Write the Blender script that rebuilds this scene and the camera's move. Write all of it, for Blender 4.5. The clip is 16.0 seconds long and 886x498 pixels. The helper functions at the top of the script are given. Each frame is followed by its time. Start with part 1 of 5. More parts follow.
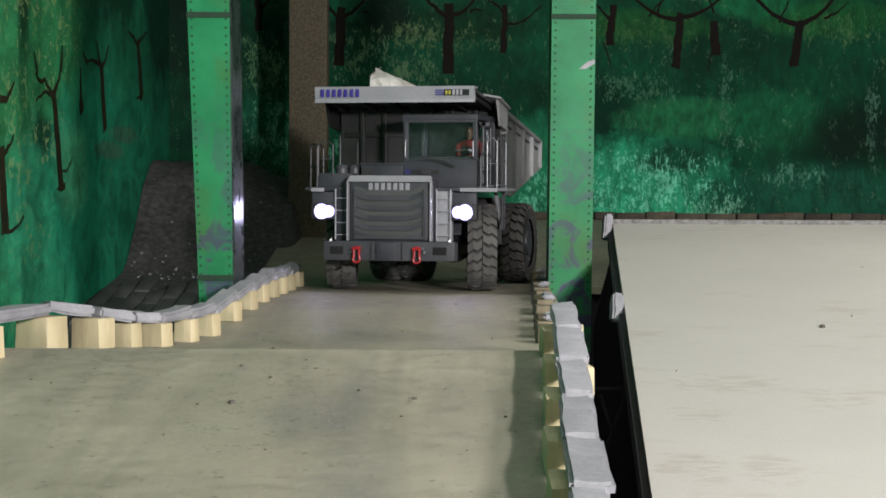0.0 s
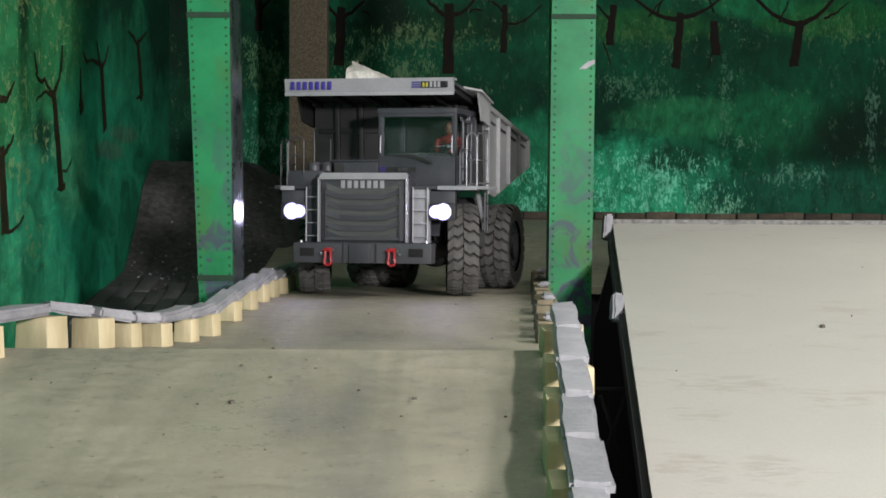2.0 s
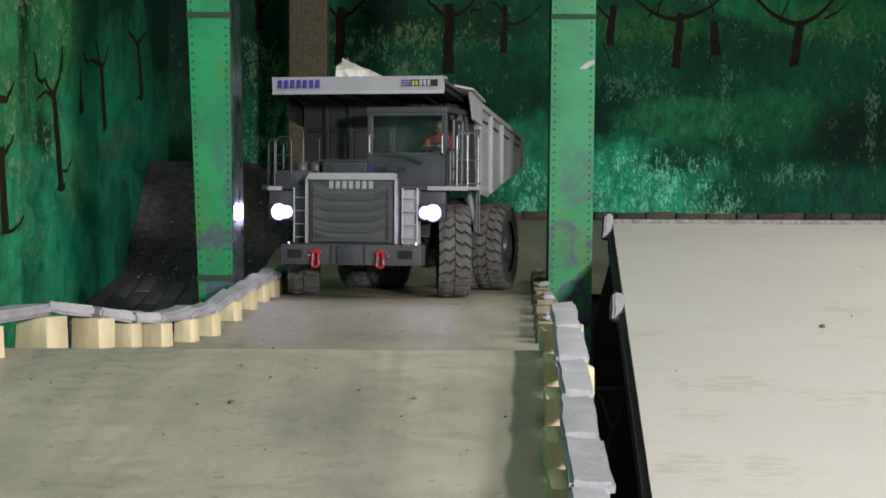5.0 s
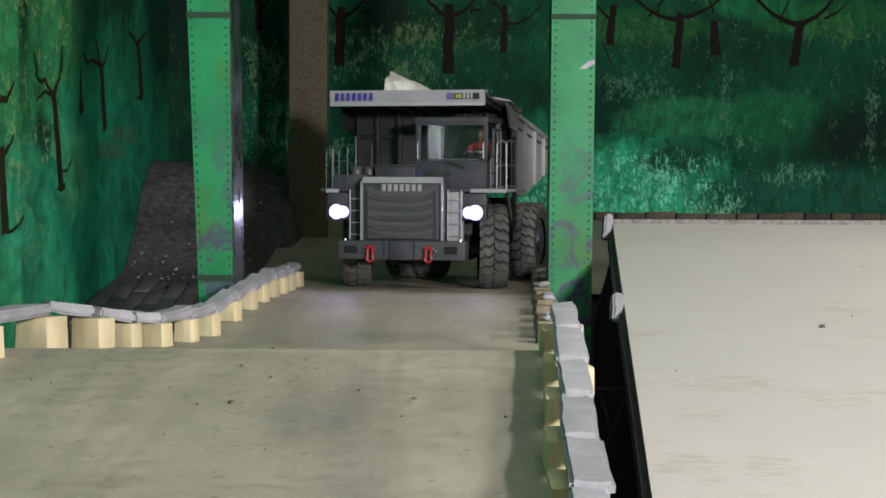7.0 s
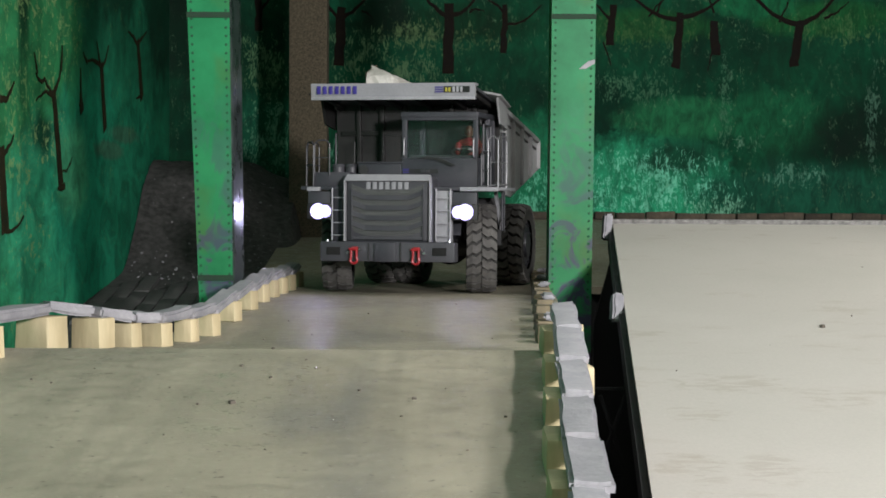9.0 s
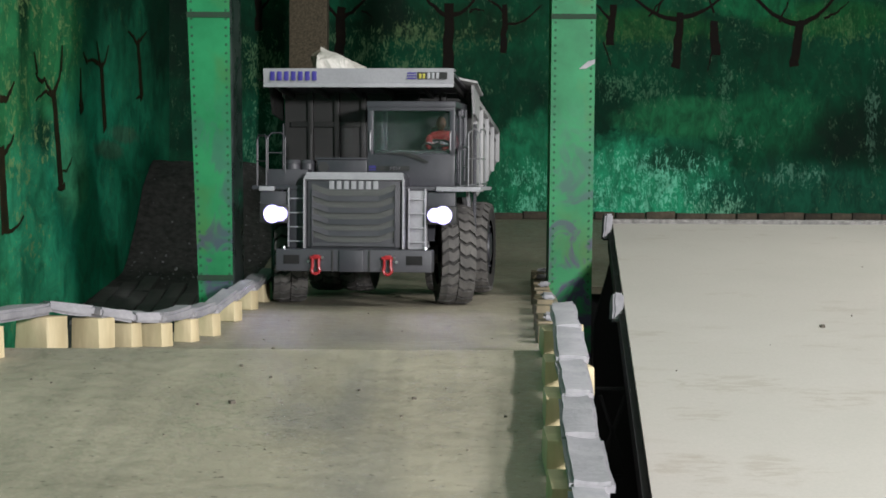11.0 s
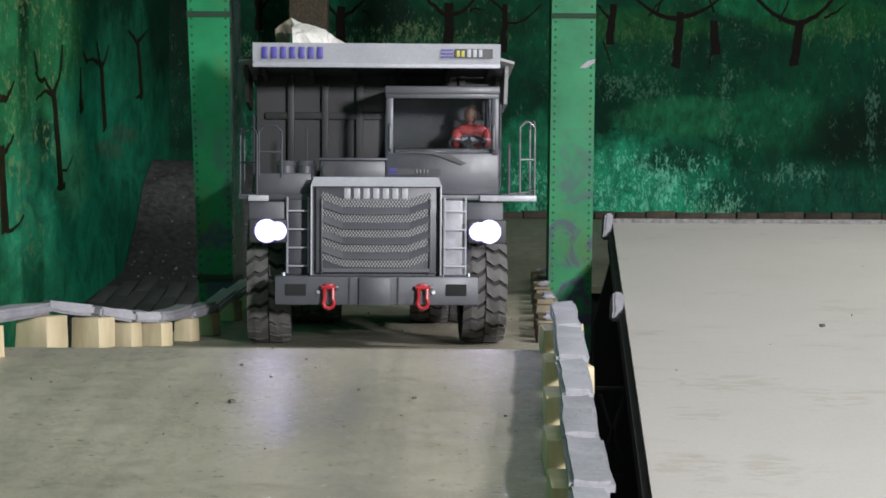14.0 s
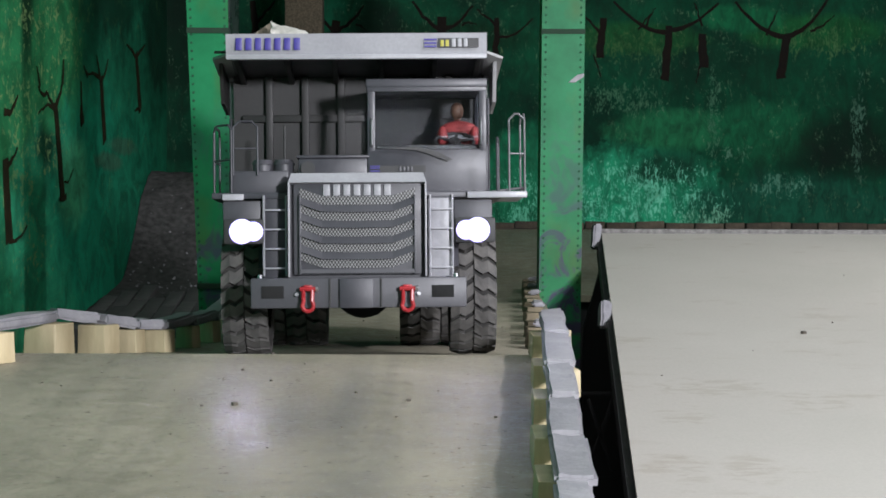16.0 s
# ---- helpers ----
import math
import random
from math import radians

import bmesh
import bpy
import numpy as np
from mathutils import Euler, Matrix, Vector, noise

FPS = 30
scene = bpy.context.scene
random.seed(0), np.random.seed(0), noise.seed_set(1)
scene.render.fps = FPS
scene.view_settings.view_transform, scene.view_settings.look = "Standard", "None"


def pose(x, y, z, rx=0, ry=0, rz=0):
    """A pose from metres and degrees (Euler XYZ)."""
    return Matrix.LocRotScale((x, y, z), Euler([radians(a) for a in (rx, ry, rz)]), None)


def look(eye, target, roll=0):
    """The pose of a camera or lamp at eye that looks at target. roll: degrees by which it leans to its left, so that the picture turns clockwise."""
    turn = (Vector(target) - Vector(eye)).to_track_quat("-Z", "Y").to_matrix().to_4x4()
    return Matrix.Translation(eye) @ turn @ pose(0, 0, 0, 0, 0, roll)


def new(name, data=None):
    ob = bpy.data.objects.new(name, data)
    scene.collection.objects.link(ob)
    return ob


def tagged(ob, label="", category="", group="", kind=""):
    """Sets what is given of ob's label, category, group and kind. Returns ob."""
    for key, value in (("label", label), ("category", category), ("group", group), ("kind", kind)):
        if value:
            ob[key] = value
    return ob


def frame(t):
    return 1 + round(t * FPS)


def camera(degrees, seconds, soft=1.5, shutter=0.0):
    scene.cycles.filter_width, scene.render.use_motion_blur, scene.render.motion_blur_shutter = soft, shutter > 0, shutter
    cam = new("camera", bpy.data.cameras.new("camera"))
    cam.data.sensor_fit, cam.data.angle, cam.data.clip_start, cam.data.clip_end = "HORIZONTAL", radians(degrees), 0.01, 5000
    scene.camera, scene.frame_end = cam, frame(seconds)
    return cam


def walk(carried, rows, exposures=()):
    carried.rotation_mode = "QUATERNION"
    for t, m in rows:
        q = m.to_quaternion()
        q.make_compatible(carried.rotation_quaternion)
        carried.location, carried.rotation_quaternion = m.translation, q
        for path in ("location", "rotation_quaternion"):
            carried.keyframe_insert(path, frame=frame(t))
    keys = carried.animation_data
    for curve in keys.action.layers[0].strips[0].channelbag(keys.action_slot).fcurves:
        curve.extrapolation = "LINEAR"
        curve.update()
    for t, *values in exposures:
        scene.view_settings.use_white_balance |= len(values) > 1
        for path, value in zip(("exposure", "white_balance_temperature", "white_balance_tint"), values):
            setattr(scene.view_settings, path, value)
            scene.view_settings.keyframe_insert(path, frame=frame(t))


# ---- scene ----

# ---- camera and its way ----
cam = camera(24.97, 16.0, soft=1.7)


def cam_pose(dx, dy, dz, yaw, pitch, roll):
    """Camera pose from an offset in metres and turns in degrees (yaw to the right, pitch down)."""
    return (Matrix.Translation((dx, dy, 0.1752 + dz)) @ Euler((0, 0, radians(-yaw))).to_matrix().to_4x4()
            @ Euler((0, radians(-roll), 0)).to_matrix().to_4x4()
            @ Euler((radians(90 - pitch), 0, 0)).to_matrix().to_4x4())


CAM_ROWS = [
    (0.0, cam_pose(0, 0, 0, 0, 1.795, 0.275)),
    (13.0, cam_pose(0, 0, 0, 0, 1.80, 0.275)),
    (14.0, cam_pose(0, 0, 0, 0, 1.815, 0.275)),
    (15.1, cam_pose(0, 0, 0, 0, 1.83, 0.275)),
    (15.3, cam_pose(0, 0, 0, 0.03, 1.69, 0.275)),
    (15.5, cam_pose(0, 0, 0, 0.13, 1.585, 0.27)),
    (15.65, cam_pose(0, -0.014, 0.0003, 0.14, 1.57, 0.265)),
    (15.8, cam_pose(0, -0.043, 0.0008, 0.17, 1.545, 0.25)),
    (16.0, cam_pose(0.0002, -0.0808, 0.0015, 0.1965, 1.518, 0.2335)),
]
walk(cam, CAM_ROWS, [(0.0, 0.11, 6500, 10), (9.0, 0.09, 6500, 10), (11.5, 0.02, 6400, 10), (13.5, -0.06, 6220, 12), (16.0, -0.07, 6120, 12)])

# ---- light ----
world = bpy.data.worlds.new("room_air")
scene.world = world
world.use_nodes = True
world.node_tree.nodes["Background"].inputs[0].default_value = (0.55, 0.6, 0.7, 1)
world.node_tree.nodes["Background"].inputs[1].default_value = 0.055
scene.view_settings.exposure = 0.0


def area_lamp(name, eye, target, size_x, size_y, watts, colour, spread=180):
    data = bpy.data.lights.new(name, "AREA")
    data.shape, data.size, data.size_y, data.energy, data.color = "RECTANGLE", size_x, size_y, watts, colour
    data.spread = radians(spread)
    ob = new(name, data)
    ob.matrix_basis = look(eye, target)
    return ob


area_lamp("stand_light", (1.3, -1.3, 0.66), (0.0, 3.0, 0.15), 0.2, 0.2, 150, (1.0, 0.98, 0.98))
area_lamp("side_light", (0.94, 1.5, 0.78), (-0.1, 2.4, 0.0), 0.07, 0.07, 14.0, (1.0, 0.98, 0.98))
# Added fill, spread narrowed to brighten only the pale ramp; no such lamp is seen.
area_lamp("ramp_fill", (1.25, 2.75, 1.15), (0.72, 2.95, 0.05), 0.16, 0.16, 2.3, (1.0, 0.96, 0.92), 84)
area_lamp("ceiling_light", (0.3, 1.8, 1.98), (0.3, 1.8, 0), 1.0, 0.6, 4, (1.0, 0.99, 1.0))


# ---- materials ----
def tree_of(name):
    m = bpy.data.materials.new(name)
    m.use_nodes = True
    nt = m.node_tree
    return m, nt, nt.nodes["Principled BSDF"]


def noise_node(nt, vec, scale, detail=6.0, rough=0.6, distort=0.0):
    n = nt.nodes.new("ShaderNodeTexNoise")
    n.inputs["Scale"].default_value, n.inputs["Detail"].default_value = scale, detail
    n.inputs["Roughness"].default_value, n.inputs["Distortion"].default_value = rough, distort
    nt.links.new(vec, n.inputs["Vector"])
    return n.outputs["Fac"]


def ramp_node(nt, fac, stops):
    r = nt.nodes.new("ShaderNodeValToRGB")
    els = r.color_ramp.elements
    while len(els) < len(stops):
        els.new(0.5)
    for e, (p, c) in zip(els, stops):
        e.position, e.color = p, (*c, 1) if len(c) == 3 else c
    nt.links.new(fac, r.inputs[0])
    return r.outputs[0]


def grey(v):
    return (v, v, v)


def mixed(nt, fac, a, b, mode="MIX"):
    n = nt.nodes.new("ShaderNodeMix")
    n.data_type, n.blend_type = "RGBA", mode
    for sock, val in ((n.inputs[0], fac), (n.inputs[6], a), (n.inputs[7], b)):
        if isinstance(val, (int, float)):
            sock.default_value = val
        elif isinstance(val, tuple):
            sock.default_value = (*val, 1)
        else:
            nt.links.new(val, sock)
    return n.outputs[2]


def mathy(nt, op, a, b=0.0):
    n = nt.nodes.new("ShaderNodeMath")
    n.operation, n.use_clamp = op, False
    for sock, val in ((n.inputs[0], a), (n.inputs[1], b)):
        if isinstance(val, (int, float)):
            sock.default_value = val
        else:
            nt.links.new(val, sock)
    return n.outputs[0]


def coords(nt, kind="Object", scale=(1, 1, 1)):
    c = nt.nodes.new("ShaderNodeTexCoord")
    mp = nt.nodes.new("ShaderNodeMapping")
    mp.inputs["Scale"].default_value = scale
    nt.links.new(c.outputs[kind], mp.inputs[0])
    return mp.outputs[0]


def bump_to(nt, bsdf, height, strength, dist=0.002):
    b = nt.nodes.new("ShaderNodeBump")
    b.inputs["Strength"].default_value, b.inputs["Distance"].default_value = strength, dist
    nt.links.new(height, b.inputs["Height"])
    nt.links.new(b.outputs[0], bsdf.inputs["Normal"])


def simple(name, c1, c2, scale=30.0, rough=0.5, metal=0.0, bump=0.1, fine=300.0, stretch=(1, 1, 1), vary=0.0):
    """Two-colour noise at one scale, grain and relief at a finer one."""
    m, nt, b = tree_of(name)
    v = coords(nt, "Object", stretch)
    n1 = noise_node(nt, v, scale)
    n2 = noise_node(nt, v, fine, 4.0)
    col = ramp_node(nt, n1, [(0.32, c1), (0.68, c2)])
    col = mixed(nt, 0.35, col, ramp_node(nt, n2, [(0.25, grey(0.55)), (0.75, grey(1.0))]), "MULTIPLY")
    if vary:
        info = nt.nodes.new("ShaderNodeObjectInfo")
        col = mixed(nt, 1.0, col, ramp_node(nt, info.outputs["Random"], [(0, grey(1 - vary)), (1, grey(1.0))]), "MULTIPLY")
    nt.links.new(col, b.inputs["Base Color"])
    b.inputs["Metallic"].default_value = metal
    nt.links.new(ramp_node(nt, n1, [(0.3, grey(max(rough - 0.1, 0.03))), (0.7, grey(min(rough + 0.1, 1)))]), b.inputs["Roughness"])
    if bump:
        bump_to(nt, b, n2, bump)
    return m


def glow(name, colour, strength):
    m, nt, b = tree_of(name)
    b.inputs["Base Color"].default_value = (0.8, 0.8, 0.9, 1)
    b.inputs["Emission Color"].default_value = (*colour, 1)
    b.inputs["Emission Strength"].default_value = strength
    return m


def blob(nt, pos, centre, radius):
    """1 at centre falling to 0 at radius (metres, per axis), ragged by noise."""
    sub = nt.nodes.new("ShaderNodeVectorMath")
    sub.operation = "SUBTRACT"
    nt.links.new(pos, sub.inputs[0])
    sub.inputs[1].default_value = centre
    div = nt.nodes.new("ShaderNodeVectorMath")
    div.operation = "DIVIDE"
    nt.links.new(sub.outputs[0], div.inputs[0])
    div.inputs[1].default_value = radius
    ln = nt.nodes.new("ShaderNodeVectorMath")
    ln.operation = "LENGTH"
    nt.links.new(div.outputs[0], ln.inputs[0])
    ragged = mathy(nt, "MULTIPLY_ADD", noise_node(nt, pos, 16, 6, 0.7), 0.9)
    nt.nodes[-1].inputs[2].default_value = -0.45
    d = mathy(nt, "ADD", ln.outputs["Value"], ragged)
    return mathy(nt, "MAXIMUM", mathy(nt, "SUBTRACT", 1.0, d), 0.0)


def road_material():
    """Grey-beige painted board with tyre-dust streaks, scuffs, grit and specks."""
    m, nt, b = tree_of("road_board")
    v = coords(nt)
    big = noise_node(nt, v, 3.4, 7, 0.65, 0.3)
    streak = noise_node(nt, coords(nt, "Object", (17, 1.1, 1)), 1.0, 5, 0.6, 0.7)
    smear = noise_node(nt, coords(nt, "Object", (9, 3.2, 1)), 1.0, 6, 0.7, 1.0)
    fine = noise_node(nt, v, 240, 6, 0.7)
    mid = noise_node(nt, v, 42, 6, 0.7)
    speck = noise_node(nt, v, 130, 2)
    pale = noise_node(nt, v, 165, 2)
    col = ramp_node(nt, big, [(0.3, (0.265, 0.238, 0.18)), (0.7, (0.4, 0.36, 0.275))])
    col = mixed(nt, 0.45, col, ramp_node(nt, streak, [(0.32, (0.6, 0.62, 0.64)), (0.6, grey(1.0))]), "MULTIPLY")
    col = mixed(nt, ramp_node(nt, smear, [(0.56, grey(0.0)), (0.74, grey(0.38))]), col, (0.16, 0.155, 0.15))
    col = mixed(nt, 0.24, col, ramp_node(nt, mid, [(0.3, grey(0.68)), (0.68, grey(1.1))]), "MULTIPLY")
    col = mixed(nt, 0.33, col, ramp_node(nt, fine, [(0.3, grey(0.6)), (0.7, grey(1.1))]), "MULTIPLY")
    for centre, radius in (((-0.115, 1.6, -0.02), (0.05, 0.13, 1)), ((-0.075, 1.68, -0.01), (0.022, 0.24, 1)), ((-0.056, 1.21, -0.03), (0.047, 0.37, 1)), ((-0.1, 2.42, 0.0), (0.06, 0.2, 1))):
        col = mixed(nt, mathy(nt, "MINIMUM", mathy(nt, "MULTIPLY", blob(nt, v, centre, radius), 0.6), 0.42), col, (0.15, 0.145, 0.135))
    col = mixed(nt, 1.0, col, ramp_node(nt, speck, [(0.27, grey(0.3)), (0.34, grey(1.0))]), "MULTIPLY")
    col = mixed(nt, ramp_node(nt, pale, [(0.67, grey(0.0)), (0.73, grey(0.5))]), col, (0.5, 0.47, 0.4))
    nt.links.new(col, b.inputs["Base Color"])
    grain = mixed(nt, 0.5, fine, mid)
    polished = mathy(nt, "MINIMUM", mathy(nt, "MULTIPLY", blob(nt, v, (-0.155, 1.66, -0.015), (0.10, 0.32, 1)), 2.5), 1.0)
    rough = mixed(nt, polished, ramp_node(nt, grain, [(0.42, grey(0.36)), (0.56, grey(0.75))]), ramp_node(nt, mixed(nt, 0.5, speck, mid), [(0.47, grey(0.65)), (0.58, grey(0.25))]))
    nt.links.new(rough, b.inputs["Roughness"])
    b.inputs["Specular IOR Level"].default_value = 0.35
    bump_to(nt, b, mixed(nt, 0.6, mid, fine), 0.35, 0.0015)
    return m


def ramp_material():
    m, nt, b = tree_of("ramp_paint")
    v = coords(nt)
    big = noise_node(nt, v, 2.2, 5)
    scuff = noise_node(nt, coords(nt, "Object", (11, 30, 30)), 1.0, 5, 0.65)
    prints = None
    for centre, radius in (((0.256, 1.99, -0.1), (0.035, 0.06, 1)), ((0.332, 1.99, -0.1), (0.035, 0.06, 1)), ((0.335, 2.31, -0.05), (0.09, 0.05, 1)), ((0.44, 2.25, -0.06), (0.05, 0.05, 1)), ((0.282, 2.19, -0.07), (0.04, 0.05, 1))):
        one = blob(nt, v, centre, radius)
        prints = one if prints is None else mathy(nt, "MAXIMUM", prints, one)
    dash = noise_node(nt, coords(nt, "Object", (26, 75, 0)), 1.0, 3, 0.6, 0.5)
    spot = noise_node(nt, v, 4.5, 2)
    fine = noise_node(nt, v, 260, 4)
    col = ramp_node(nt, big, [(0.3, (0.40, 0.385, 0.345)), (0.7, (0.46, 0.44, 0.4))])
    col = mixed(nt, ramp_node(nt, spot, [(0.5, grey(0.0)), (0.62, grey(0.9))]), col, ramp_node(nt, scuff, [(0.36, (0.375, 0.345, 0.3)), (0.45, (0.435, 0.415, 0.375))]))
    col = mixed(nt, mathy(nt, "MULTIPLY", ramp_node(nt, prints, [(0.0, grey(0.0)), (0.35, grey(0.36))]), ramp_node(nt, dash, [(0.48, grey(0.0)), (0.58, grey(1.0))])), col, (0.29, 0.25, 0.2))
    col = mixed(nt, 0.2, col, ramp_node(nt, fine, [(0.3, grey(0.6)), (0.7, grey(1.0))]), "MULTIPLY")
    nt.links.new(col, b.inputs["Base Color"])
    b.inputs["Roughness"].default_value = 0.55
    bump_to(nt, b, fine, 0.12, 0.001)
    return m


def mural_material(name, dark, mid, lights, darks, speck_colour, speck_amount, dabbed=(), flat=1.0, grow=0.11):
    """Hand-painted forest: brushed greens, lit foliage dabs and dark hollows."""
    m, nt, b = tree_of(name)
    v = coords(nt)
    big = noise_node(nt, coords(nt, "Object", (4.5, 4.5 * flat, 4.5)), 1.0, 7, 0.62, 0.4)
    brush = noise_node(nt, coords(nt, "Object", (36, 36 * flat, 17)), 1.0, 6, 0.7, 0.8)
    col = ramp_node(nt, big, [(0.36, dark), (0.66, mid)])
    col = mixed(nt, 0.7, col, ramp_node(nt, brush, [(0.3, grey(0.4)), (0.65, grey(1.2))]), "MULTIPLY")
    for centre, radius, colour in lights:
        f = mathy(nt, "MULTIPLY", blob(nt, v, centre, radius), 2.6)
        f = mathy(nt, "MINIMUM", f, 0.92)
        col = mixed(nt, f, col, mixed(nt, ramp_node(nt, brush, [(0.38, grey(0.0)), (0.62, grey(1.0))]), tuple(0.48 * c for c in colour), colour))
    for centre, radius in darks:
        f = mathy(nt, "MINIMUM", mathy(nt, "MULTIPLY", blob(nt, v, centre, radius), 1.5), 0.8)
        col = mixed(nt, f, col, (0.004, 0.013, 0.008))
    dabs = noise_node(nt, coords(nt, "Object", (125, 125 * flat, 52)), 1.0, 5, 0.7, 1.3)
    where = noise_node(nt, coords(nt, "Object", (21, 21 * flat, 15)), 1.0, 5, 0.72, 0.6)
    dab = mathy(nt, "MULTIPLY", ramp_node(nt, dabs, [(0.56, grey(0)), (0.62, grey(1))]), ramp_node(nt, where, [(0.5, grey(0)), (0.62, grey(speck_amount))]))
    col = mixed(nt, dab, col, speck_colour)
    for centre, radius, colour in dabbed:
        near = mathy(nt, "MINIMUM", mathy(nt, "MULTIPLY", blob(nt, v, centre, radius), 1.7), 1.0)
        grown = mathy(nt, "ADD", mathy(nt, "MULTIPLY", near, grow), mathy(nt, "ADD", dabs, mathy(nt, "MULTIPLY", where, 0.5)))
        f = mathy(nt, "MULTIPLY", mathy(nt, "MINIMUM", mathy(nt, "MULTIPLY", near, 8.0), 1.0), ramp_node(nt, grown, [(0.85, grey(0)), (0.91, grey(0.9))]))
        f = mathy(nt, "MULTIPLY", f, ramp_node(nt, brush, [(0.36, grey(0.3)), (0.6, grey(1.0))]))
        col = mixed(nt, f, col, colour)
    nt.links.new(col, b.inputs["Base Color"])
    nt.links.new(ramp_node(nt, brush, [(0.3, grey(0.65)), (0.7, grey(0.85))]), b.inputs["Roughness"])
    b.inputs["Specular IOR Level"].default_value = 0.1
    bump_to(nt, b, brush, 0.35, 0.003)
    return m


def post_material():
    """Glossy mint-green paint with darker lower part, brown rust and purple sprayed scrawls."""
    m, nt, b = tree_of("post_paint")
    v = coords(nt)
    big = noise_node(nt, v, 9, 6, 0.65)
    rust = noise_node(nt, coords(nt, "Object", (13, 13, 8)), 1.0, 4, 0.5)
    spray = noise_node(nt, coords(nt, "Object", (17, 17, 14)), 1.0, 3, 0.6, 1.4)
    sep = nt.nodes.new("ShaderNodeSeparateXYZ")
    nt.links.new(v, sep.inputs[0])
    low = ramp_node(nt, sep.outputs[2], [(0.05, grey(1)), (0.32, grey(0))])
    col = ramp_node(nt, big, [(0.3, (0.009, 0.125, 0.048)), (0.7, (0.02, 0.225, 0.087))])
    col = mixed(nt, mathy(nt, "MULTIPLY", low, ramp_node(nt, big, [(0.35, grey(0.1)), (0.65, grey(0.6))])), col, (0.03, 0.2, 0.07))
    col = mixed(nt, ramp_node(nt, rust, [(0.52, grey(0)), (0.72, grey(0.6))]), col, (0.07, 0.12, 0.025))
    band = mathy(nt, "MULTIPLY", ramp_node(nt, spray, [(0.47, grey(0)), (0.57, grey(0.9))]), low)
    col = mixed(nt, band, col, (0.06, 0.045, 0.1))
    nt.links.new(col, b.inputs["Base Color"])
    b.inputs["Roughness"].default_value = 0.42
    b.inputs["Specular IOR Level"].default_value = 0.16
    bump_to(nt, b, rust, 0.15, 0.001)
    return m


M_ROAD = road_material()
M_RAMP = ramp_material()
M_POST = post_material()
M_WALL_B = mural_material(
    "mural_back", (0.003, 0.03, 0.0155), (0.006, 0.075, 0.034),
    [((0.48, 4.9, 0.18), (0.27, 1, 0.14), (0.034, 0.4, 0.2)), ((0.24, 4.9, 0.2), (0.16, 1, 0.17), (0.018, 0.2, 0.095)),
     ((0.60, 4.9, 0.345), (0.2, 1, 0.06), (0.02, 0.17, 0.07)), ((0.82, 4.9, 0.34), (0.16, 1, 0.09), (0.012, 0.13, 0.055)), ((0.9, 4.9, 0.15), (0.34, 1, 0.1), (0.013, 0.105, 0.06)),
     ((0.5, 4.9, 0.57), (0.2, 1, 0.045), (0.014, 0.1, 0.03)), ((0.93, 4.9, 0.59), (0.2, 1, 0.05), (0.014, 0.12, 0.035)), ((0.75, 4.9, 0.62), (0.14, 1, 0.04), (0.012, 0.15, 0.06)),
     ((0.02, 4.9, 0.57), (0.24, 1, 0.05), (0.006, 0.045, 0.019)), ((-0.44, 4.9, 0.3), (0.14, 1, 0.12), (0.012, 0.12, 0.065)), ((-0.24, 4.9, 0.62), (0.1, 1, 0.05), (0.008, 0.1, 0.05))],
    [((1.02, 4.9, 0.305), (0.2, 1, 0.1)), ((0.57, 4.9, 0.245), (0.12, 1, 0.055)), ((-0.62, 4.9, 0.56), (0.14, 1, 0.22)), ((-0.14, 4.9, 0.6), (0.1, 1, 0.08))],
    (0.13, 0.25, 0.14), 0.6,
    [((0.48, 4.9, 0.155), (0.27, 1, 0.135), (0.2, 0.66, 0.45)), ((0.24, 4.9, 0.15), (0.14, 1, 0.1), (0.14, 0.5, 0.32)), ((0.66, 4.9, 0.125), (0.1, 1, 0.035), (0.2, 0.46, 0.3)),
     ((0.69, 4.9, 0.4), (0.022, 1, 0.15), (0.06, 0.17, 0.1)), ((0.75, 4.9, 0.285), (0.05, 1, 0.03), (0.1, 0.23, 0.15)), ((0.87, 4.9, 0.205), (0.08, 1, 0.035), (0.1, 0.26, 0.18)), ((1.05, 4.9, 0.34), (0.022, 1, 0.18), (0.07, 0.16, 0.11)),
     ((0.5, 4.9, 0.56), (0.2, 1, 0.05), (0.05, 0.12, 0.04)), ((0.95, 4.9, 0.57), (0.16, 1, 0.05), (0.07, 0.16, 0.06)), ((0.45, 4.9, 0.42), (0.16, 1, 0.05), (0.06, 0.16, 0.09)),
     ((-0.03, 4.9, 0.54), (0.22, 1, 0.05), (0.1, 0.16, 0.07)), ((-0.1, 4.9, 0.45), (0.16, 1, 0.06), (0.09, 0.16, 0.08)), ((-0.22, 4.9, 0.5), (0.1, 1, 0.08), (0.1, 0.2, 0.1)),
     ((-0.44, 4.9, 0.46), (0.08, 1, 0.12), (0.1, 0.2, 0.1)), ((-0.42, 4.9, 0.28), (0.1, 1, 0.12), (0.14, 0.36, 0.22)), ((-0.25, 4.9, 0.24), (0.07, 1, 0.08), (0.1, 0.36, 0.22))])
